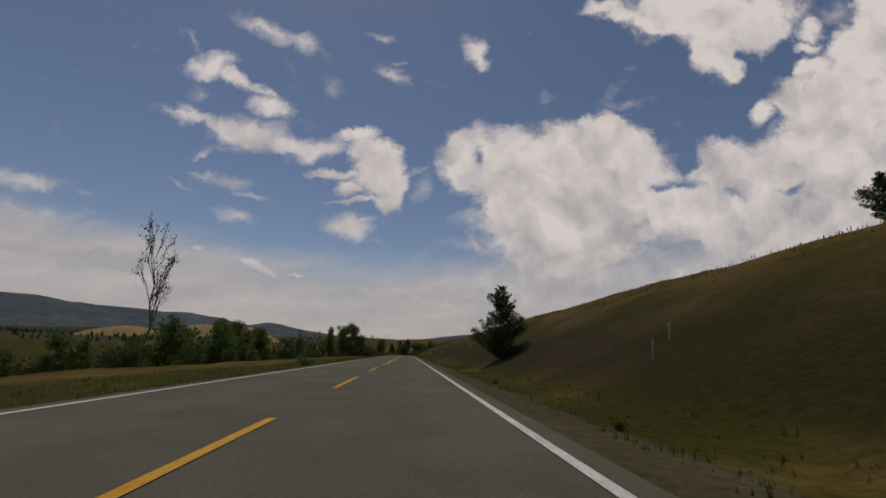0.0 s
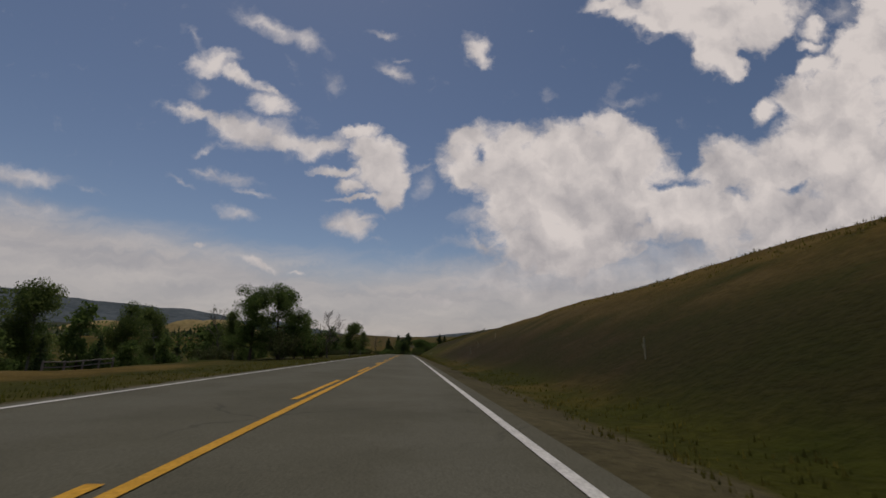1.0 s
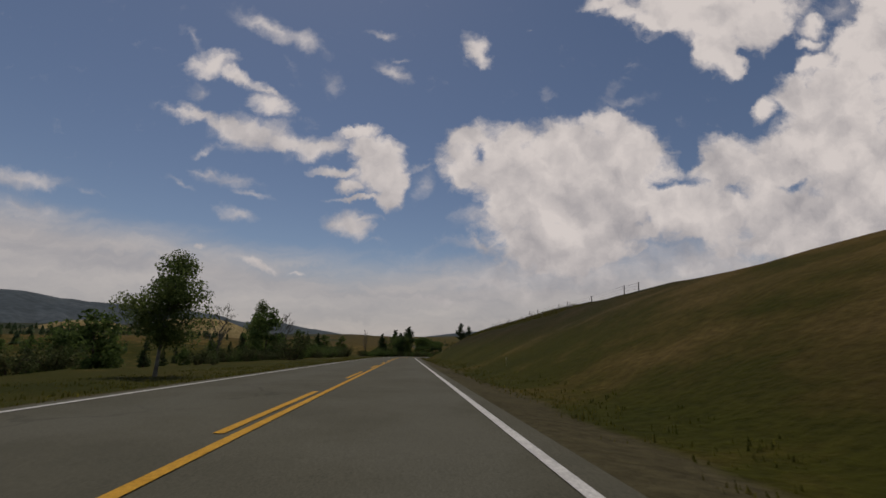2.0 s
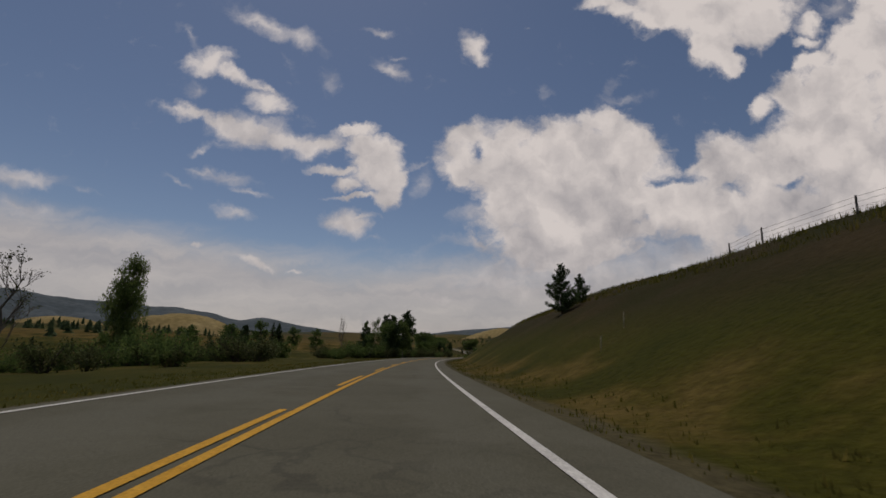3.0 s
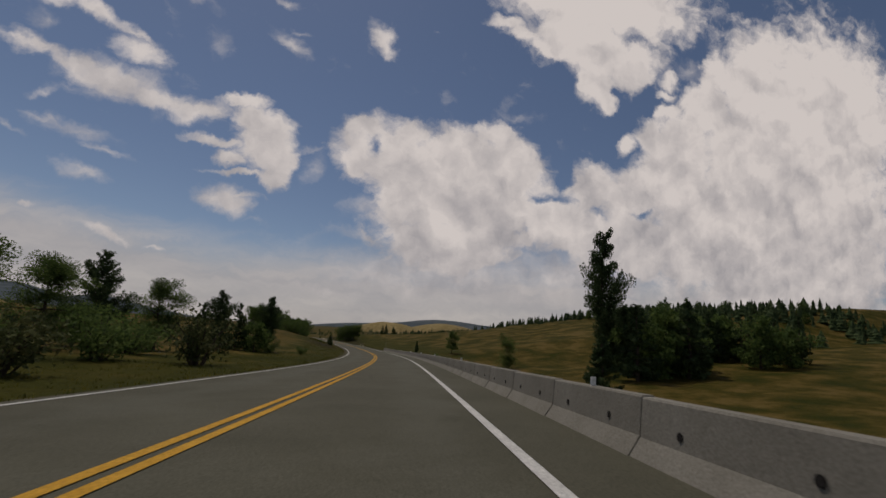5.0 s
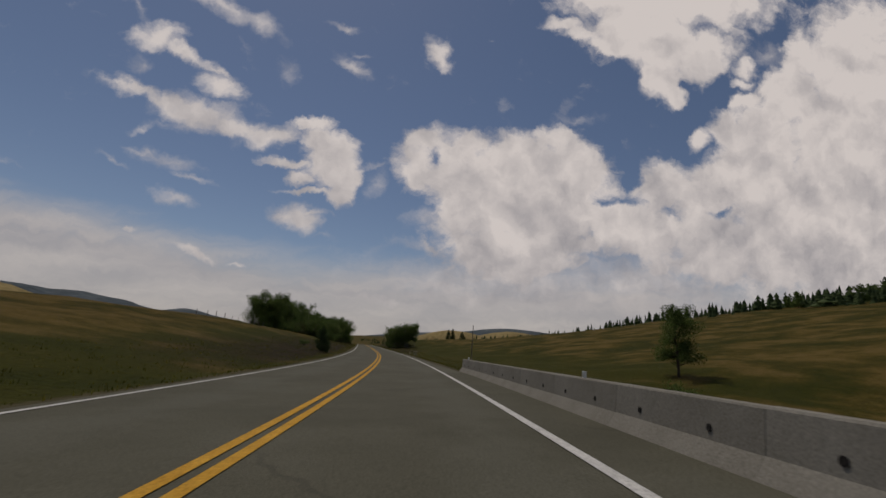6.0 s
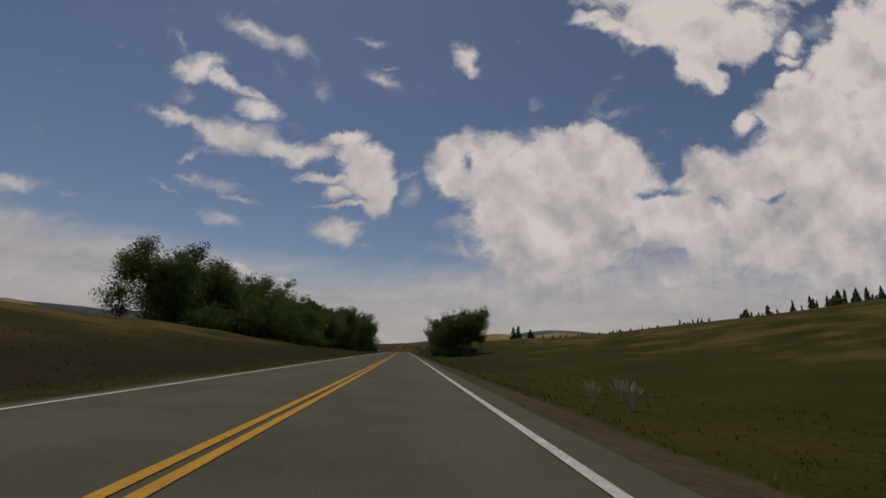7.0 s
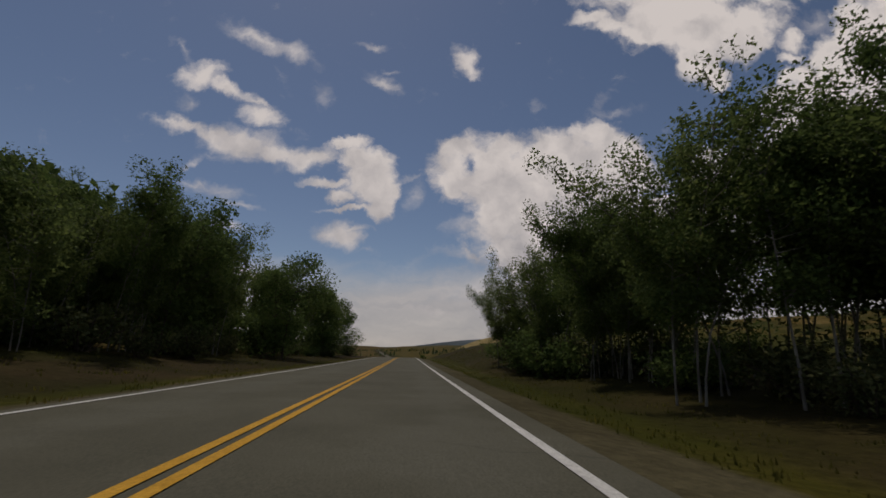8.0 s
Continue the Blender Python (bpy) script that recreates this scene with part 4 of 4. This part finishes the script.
BEND_TREES = (("pine", 0, 170, -6.0, 3.6, 0.9), ("oak", 1, 205, -9, 3.6, 1.1), ("oak", 0, 210, -10, 3.4, 1.1), ("pine", 0, 214, -11, 4.0, 0.9), ("oak", 1, 196, -8, 3.0, 1.2),
              ("spruce", 1, 176, -28, 5.6, 1.1), ("spruce", 0, 184, -34, 6.4, 1.0), ("spruce", 0, 171, -40, 6, 1.2), ("spruce", 1, 205, -40, 6, 1.2),
              ("spruce", 0, 197.3, 8.2, 5.0, 0.95), ("spruce", 1, 196.0, 6.6, 2.6, 1.1), ("cottonwood", 0, 184.3, 9.4, 4.2, 1.0), ("cottonwood", 1, 187, 9.0, 3.6, 1.0),
              ("oak", 1, 190, 8.6, 3.2, 1.1), ("pine", 1, 173.3, 12.0, 1.5, 0.9))
BARRIER_TREES = (("spruce", 0, 207, 6.5, 2.4, 1.0), ("shrub", 2, 175.5, 4.2, 0.7, 1.3), ("shrub", 1, 178, 3.6, 0.5, 1.6), ("shrub", 0, 172.5, 5.4, 0.6, 1.4),
                 ("shrub", 2, 181, 4.4, 0.8, 1.2), ("pine", 2, 228, 17.8, 12.2, 0.6), ("pine", 1, 230, 21, 6.0, 0.8), ("thicket", 0, 229, 22, 5.0, 1.0),
                 ("pine", 1, 222.8, -6.4, 3.3, 0.85), ("pine", 1, 220.5, -8.5, 3.2, 0.9), ("oak", 1, 216, -9.5, 3.6, 1.0), ("spruce", 1, 221, -9.5, 2.4, 1.2),
                 ("bare", 0, 222.5, -7.5, 2.0, 0.8), ("thicket", 0, 220.9, -6.6, 1.9, 1.0), ("far_spruce", 1, 221.2, -7.7, 2.7, 1.0))
LAST_TREES = (("thicket", 1, 221.9, -7.3, 1.8, 1.1), ("far_spruce", 0, 221.9, -8.7, 2.9, 1.0), ("shrub", 2, 221.4, -5.9, 0.9, 1.0), ("shrub", 2, 223.0, -4.4, 0.6, 0.9),
              ("oak", 1, 250.4, 11.5, 3.2, 0.9), ("aspen", 2, 238.8, 14, 4.2, 1.2), ("pine", 2, 231.4, 3.5, 1.5, 0.55), ("shrub", 2, 246, 8.5, 0.7, 1.0),
              ("pine", 0, 260.0, -3.2, 1.5, 0.82), ("pine", 0, 260.4, -2.95, 0.75, 0.8), ("shrub", 2, 262, -4.5, 0.4, 1.2), ("spruce", 1, 380, 27, 5.0, 1.1),
              ("spruce", 1, 383, 29, 5.4, 1.1), ("spruce", 0, 386, 33, 4.6, 1.2), ("oak", 0, 400, 3.6, 1.7, 1.3))

for kind, form, s, n, high, wide in VALLEY_TREES + FIELD_TREES + HILLSIDE_TREES + BEND_TREES + BARRIER_TREES + LAST_TREES:
    plant(kind, form, s, n, high, wide)


def grove(seed, count, s0, s1, near, deep, low, tall, kinds, end=None):
    """Trees scattered over a stretch beside the road, from near (or between near and end along it) to deep metres further out."""
    rng = np.random.default_rng(seed)
    for k in range(count):
        u = (k + rng.random()) / count
        n = near + ((end if end is not None else near) - near) * u + deep * rng.random()
        kind, form = kinds[rng.integers(0, len(kinds))]
        plant(kind, form, s0 + (s1 - s0) * u, n, low + (tall - low) * rng.random(), 0.85 + 0.4 * rng.random())


GROVE = (("aspen", 0), ("aspen", 1), ("aspen", 2), ("aspen", 2), ("aspen", 2))
BUSHES = (("shrub", 0), ("shrub", 1), ("shrub", 2))
WOODS = (("thicket", 0), ("thicket", 1), ("far_spruce", 0), ("far_spruce", 1))
EDGE = (("fine_aspen", 0), ("fine_aspen", 1))
grove(51, 15, 303, 316, -6.6, -3.0, 3.5, 4.4, GROVE, -5.4)
grove(81, 5, 323, 329, -5.6, -1.6, 5.2, 5.8, EDGE)
grove(78, 6, 322, 326, -6.0, -3.0, 4.7, 5.3, EDGE, -5.2)
grove(68, 9, 316, 322, -6.2, -3.0, 3.6, 4.2, (("fine_aspen", 0), ("fine_aspen", 1), ("aspen", 0)), -5.0)
grove(72, 10, 318, 327, -8.6, -2.5, 4.6, 5.4, (("aspen", 2), ("thicket", 0)), -7.6)
grove(69, 20, 325, 354, -5.2, -3.0, 5.3, 6.1, GROVE, -3.8)
grove(52, 18, 318, 346, -10.0, -7, 5.0, 6.0, (("thicket", 0), ("thicket", 1)))
grove(60, 30, 303, 352, -5.9, -3.0, 0.7, 1.6, BUSHES, -3.2)
grove(64, 24, 302, 319, -11.4, -6, 5.8, 6.8, (("aspen", 2), ("aspen", 2), ("aspen", 1)))
grove(79, 16, 301, 319, -10.8, -2.5, 1.6, 2.8, BUSHES)
grove(53, 7, 316.0, 318.6, 4.8, 2.4, 4.9, 5.5, EDGE)
grove(66, 4, 315.8, 318.8, 7.0, 1.8, 4.9, 5.6, EDGE)
grove(63, 15, 318.6, 327, 4.5, 2.2, 4.4, 5.1, EDGE, 4.5)
grove(74, 6, 321, 327, 6.2, 1.8, 4.3, 4.9, EDGE)
grove(73, 4, 326.5, 329.5, 4.4, 1.0, 3.3, 4.0, EDGE)
grove(80, 2, 317.4, 318.6, 4.7, 0.6, 4.7, 5.1, EDGE)
grove(67, 10, 316, 321, 4.9, 4.0, 0.6, 1.1, BUSHES)
grove(61, 14, 321, 330, 4.6, 2.4, 0.8, 1.4, BUSHES, 4.2)
grove(65, 50, 300, 372, 84, 50, 4.5, 6.5, WOODS)
grove(54, 22, 240, 292, 58, 24, 1.8, 3.0, WOODS)
grove(55, 56, 228, 248, 20, 18, 3.6, 5.4, WOODS, 31)
grove(75, 16, 226, 233, 18.5, 6, 4.8, 6.4, WOODS, 21)
grove(70, 34, 18, 105, -15, -10, 1.6, 2.9, (("thicket", 0), ("thicket", 1), ("shrub", 0), ("far_spruce", 0)))
grove(71, 34, 124, 166, -12, -10, 1.3, 2.4, (("thicket", 0), ("thicket", 1), ("shrub", 0), ("shrub", 2)))
grove(56, 34, 80, 240, -38, -30, 3.5, 6.5, WOODS)
grove(57, 18, 20, 130, -28, -16, 2.0, 3.6, (("thicket", 0), ("thicket", 1), ("shrub", 0)))
grove(58, 22, 75, 230, -9, -8, 0.6, 1.4, BUSHES)
grove(59, 20, 112, 156, -8, -8, 1.2, 2.4, BUSHES)
grove(62, 34, 157, 212, -4.4, -4.5, 1.0, 2.0, BUSHES)
grove(76, 20, 161.5, 172, -3.7, -3.0, 1.1, 1.9, BUSHES)
grove(77, 18, 159, 170, -6.0, -5.0, 1.2, 2.0, BUSHES)


# -- far woods, too many to count --
def far_wood(name, label, seed, rows):
    rng = np.random.default_rng(seed)
    verts, faces = [], []
    for s0, s1, n0, n1, count, low, tall, clumped in rows:
        for k in range(count):
            s, n = s0 + (s1 - s0) * rng.random(), n0 + (n1 - n0) * rng.random()
            x, y, z = ground(min(s, 1400), n)
            if clumped and noise.noise(Vector((x * 0.011 + 7, y * 0.008, 2.3))) < 0.02 + 0.1 * rng.normal():
                continue
            h = low + (tall - low) * rng.random()
            w = h * ((0.38 if rng.random() < (0.75 if clumped else 0.3) else 0.17) + 0.12 * rng.random())
            tiers = 5
            for i in range(tiers):
                u = i / tiers
                r = w * (1 - u) ** 0.8 * (0.8 + 0.4 * rng.random()) + 0.02 * h
                start = len(verts)
                base = z - 0.05 * h + h * u * 0.96
                for j in range(6):
                    a = 2 * math.pi * (j + rng.random() * 0.7) / 6
                    q = r * (0.7 + 0.6 * rng.random())
                    verts.append((x + q * math.cos(a), y + q * math.sin(a), base + h * 0.06 * rng.random()))
                verts.append((x + rng.normal() * 0.01 * h, y, base + h * 0.34))
                faces += [(start + j, start + (j + 1) % 6, start + 6) for j in range(6)]
    wood = mesh_object(name, verts, faces, PINE_NEEDLE)
    return tagged(wood, label, "woods", kind="stuff")


far_wood("far_woods", "distant dark conifer woods along the ridge and valley", 61,
         ((238, 304, 57, 84, 420, 1.3, 2.6, False), (288, 440, 46, 62, 520, 0.8, 2.0, False), (374, 430, 46, 66, 160, 1.2, 2.4, False), (420, 475, 46, 82, 150, 3.2, 5.2, False), (560, 1000, 40, 500, 420, 3, 5, True), (120, 900, -80, -300, 1500, 1.6, 3.4, True), (60, 1300, -300, -620, 3600, 2.0, 3.8, True), (700, 1300, -60, 60, 240, 2, 4, True)))


# -- grass and weeds --
def grass(name, label, seed, rows, surface):
    """Blades in tufts over stretches beside the road."""
    rng = np.random.default_rng(seed)
    verts, faces = [], []
    for s0, s1, n0, n1, tufts, low, tall in rows:
        for k in range(tufts):
            s, n = s0 + (s1 - s0) * rng.random(), n0 + (n1 - n0) * rng.random() ** 1.3
            x, y, z = ground(s, n)
            h0 = low + (tall - low) * rng.random()
            for j in range(5):
                a = rng.random() * 2 * math.pi
                h = 0.72 * h0 * (0.6 + 0.5 * rng.random())
                px, py = x + rng.normal() * 0.05, y + rng.normal() * 0.05
                w, lean = 0.007 + 0.008 * rng.random(), h * 0.4 * rng.normal()
                start = len(verts)
                ca, sa = math.cos(a), math.sin(a)
                verts += [(px - w * ca, py - w * sa, z - 0.02), (px + w * ca, py + w * sa, z - 0.02), (px + lean * sa, py - lean * ca, z + h)]
                faces.append((start, start + 1, start + 2))
    return tagged(mesh_object(name, verts, faces, surface), label, "grass", kind="stuff")


grass("verge_grass", "long green and dry grass on the verges", 71,
      ((-2, 185, 2.25, 3.4, 4000, 0.03, 0.08), (100, 172, 8, 13, 3600, 0.10, 0.24), (0, 60, 8, 12, 1200, 0.06, 0.14), (180, 345, 2.5, 6, 6000, 0.03, 0.09), (-2, 190, -2.2, -4.8, 7000, 0.03, 0.09), (190, 345, -2.2, -6, 6000, 0.03, 0.09)), BLADE)


def weed(seed, label, count, lean):
    """Dry pale stalks one metre high."""
    rng = np.random.default_rng(seed)
    root = thing("dead_weed", label, "weed", "roadside weeds")
    verts, faces = [], []
    for k in range(count):
        a = rng.random() * 2 * math.pi
        out = lean * (0.3 + 0.7 * rng.random())
        end = Vector((math.cos(a) * out, math.sin(a) * out, 0.6 + 0.4 * rng.random()))
        tube(verts, faces, [Vector((end.x * 0.1, end.y * 0.1, -0.04)), end * 0.5 + Vector((0, 0, 0.1)), end * 0.85, end], [0.012, 0.013, 0.024, 0.008], 4)
    mesh_object("stalk_clump", verts, faces, STRAW, root)
    return root


def stand(ob, s, n, high, first):
    x, y, z = ground(s, n)
    m = pose(x, y, z, 0, 0, (s * 51) % 360) @ Matrix.Diagonal((high, high, high, 1))
    if first:
        ob.matrix_basis = m
        return ob
    return copy_thing(ob, m @ Matrix.Diagonal([1 / v for v in ob.scale] + [1]))


dead = weed(81, "spreading pale dry weed in the meadow grass", 26, 0.42)
thin_weed = weed(82, "thin upright pale dry stalks on the slope", 3, 0.12)
for i, (s, n, high) in enumerate(((279.2, 4.0, 0.42), (279.6, 3.6, 0.36), (280.2, 4.3, 0.38), (6.2, 4.3, 0.3), (6.6, 4.8, 0.3), (61.0, 4.0, 0.34), (65, 6.0, 0.3), (64.5, 4.9, 0.3), (125, 4.3, 0.3), (126, 5.2, 0.32),
                                  (215, 4.4, 0.4), (216.4, 4.8, 0.5), (90, 3.6, 0.25), (45, 4.2, 0.3), (30, 5.0, 0.3))):
    stand(dead if i < 3 else thin_weed, s, n, high, i in (0, 3))


def fence_post(label, high=0.42):
    root = thing("fence_post", label, "fence post", "posts of the wire fence")
    verts, faces = [], []
    tube(verts, faces, [(0, 0, -0.1), (0.004, 0, high * 0.5), (0.012, 0.004, high)], [0.026, 0.024, 0.021], 7)
    mesh_object("post", verts, faces, GREY_WOOD, root)
    return root


post = fence_post("weathered grey wooden fence post on the slope's crest")
tops = []
for k in range(16):
    s, n = 96 + 2.3 * k, 10.6 + 0.5 * math.sin(k * 1.7)
    x, y, z = ground(s, n)
    m = pose(x, y, z, 4 * math.sin(k * 2.1), 5 * math.sin(k * 3.3), k * 40)
    tops.append(Vector((x, y, z)))
    if k == 0:
        post.matrix_basis = m
    else:
        copy_thing(post, m)
for k in range(11):
    s = 264 + 1.9 * k
    x, y, z = ground(s, -11.5)
    copy_thing(post, pose(x, y, z, 3 * math.sin(k * 2.7), 4 * math.sin(k * 1.3), k * 50))
for high in (0.14, 0.26, 0.38):
    verts, faces = [], []
    tube(verts, faces, [p + Vector((0, 0, high)) for p in tops], [0.004] * len(tops), 3)
    tagged(mesh_object("fence_wire", verts, faces, GREY_WOOD), "thin rusty fence wire between grey posts", "wire", "wires of the fence")


def rail_fence():
    """A short run of old posts with two rails in the field."""
    root = thing("rail_fence", "old grey wooden rail fence in the field", "fence")
    places = [Vector(ground(57 + 1.5 * k, -12.5 - 0.3 * k)) for k in range(5)]
    for p in places:
        verts, faces = [], []
        tube(verts, faces, [p + Vector((0, 0, -0.1)), p + Vector((0, 0, 0.48))], [0.045, 0.04], 6)
        mesh_object("post", verts, faces, GREY_WOOD, root)
    for a, b in zip(places, places[1:]):
        for high in (0.22, 0.42):
            verts, faces = [], []
            tube(verts, faces, [a + Vector((0, 0, high)), b + Vector((0, 0, high + 0.01))], [0.028, 0.024], 5)
            mesh_object("rail", verts, faces, GREY_WOOD, root)


rail_fence()


def marker_pole(s, n, high):
    root = thing("marker_pole", "tall thin grey roadside snow pole at the barrier's end", "pole")
    p = Vector(spot(s, n, rise(s, n)))
    verts, faces = [], []
    tube(verts, faces, [p + Vector((0, 0, -0.1)), p + Vector((0, 0.0, high * 0.5)), p + Vector((0.01, 0, high))], [0.012, 0.011, 0.009], 8)
    mesh_object("rod", verts, faces, GREY_WOOD, root)
    verts, faces = [], []
    tube(verts, faces, [p + Vector((0, 0, -0.02)), p + Vector((0, 0, 0.05))], [0.022, 0.018], 8)
    mesh_object("socket", verts, faces, DARK, root)


marker_pole(245.2, 2.45, 1.2)


weeds = shrub("low yellow-green weed clump at the road's edge", 37, leaf=WEED_LEAF, count=260, size=0.11)
for i, (s, n, high) in enumerate(((290.5, 2.45, 0.14), (292.2, 2.5, 0.12), (294.0, 2.42, 0.18), (295.3, 2.6, 0.15), (296.6, 2.5, 0.2), (298.3, 2.75, 0.16), (303.0, 2.45, 0.15), (309.5, 2.4, 0.2), (311.0, 2.5, 0.16),
                                  (3.5, 2.5, 0.12), (9.0, 2.6, 0.12), (70.2, 2.7, 0.12))):
    stand(weeds, s, n, high, i == 0)
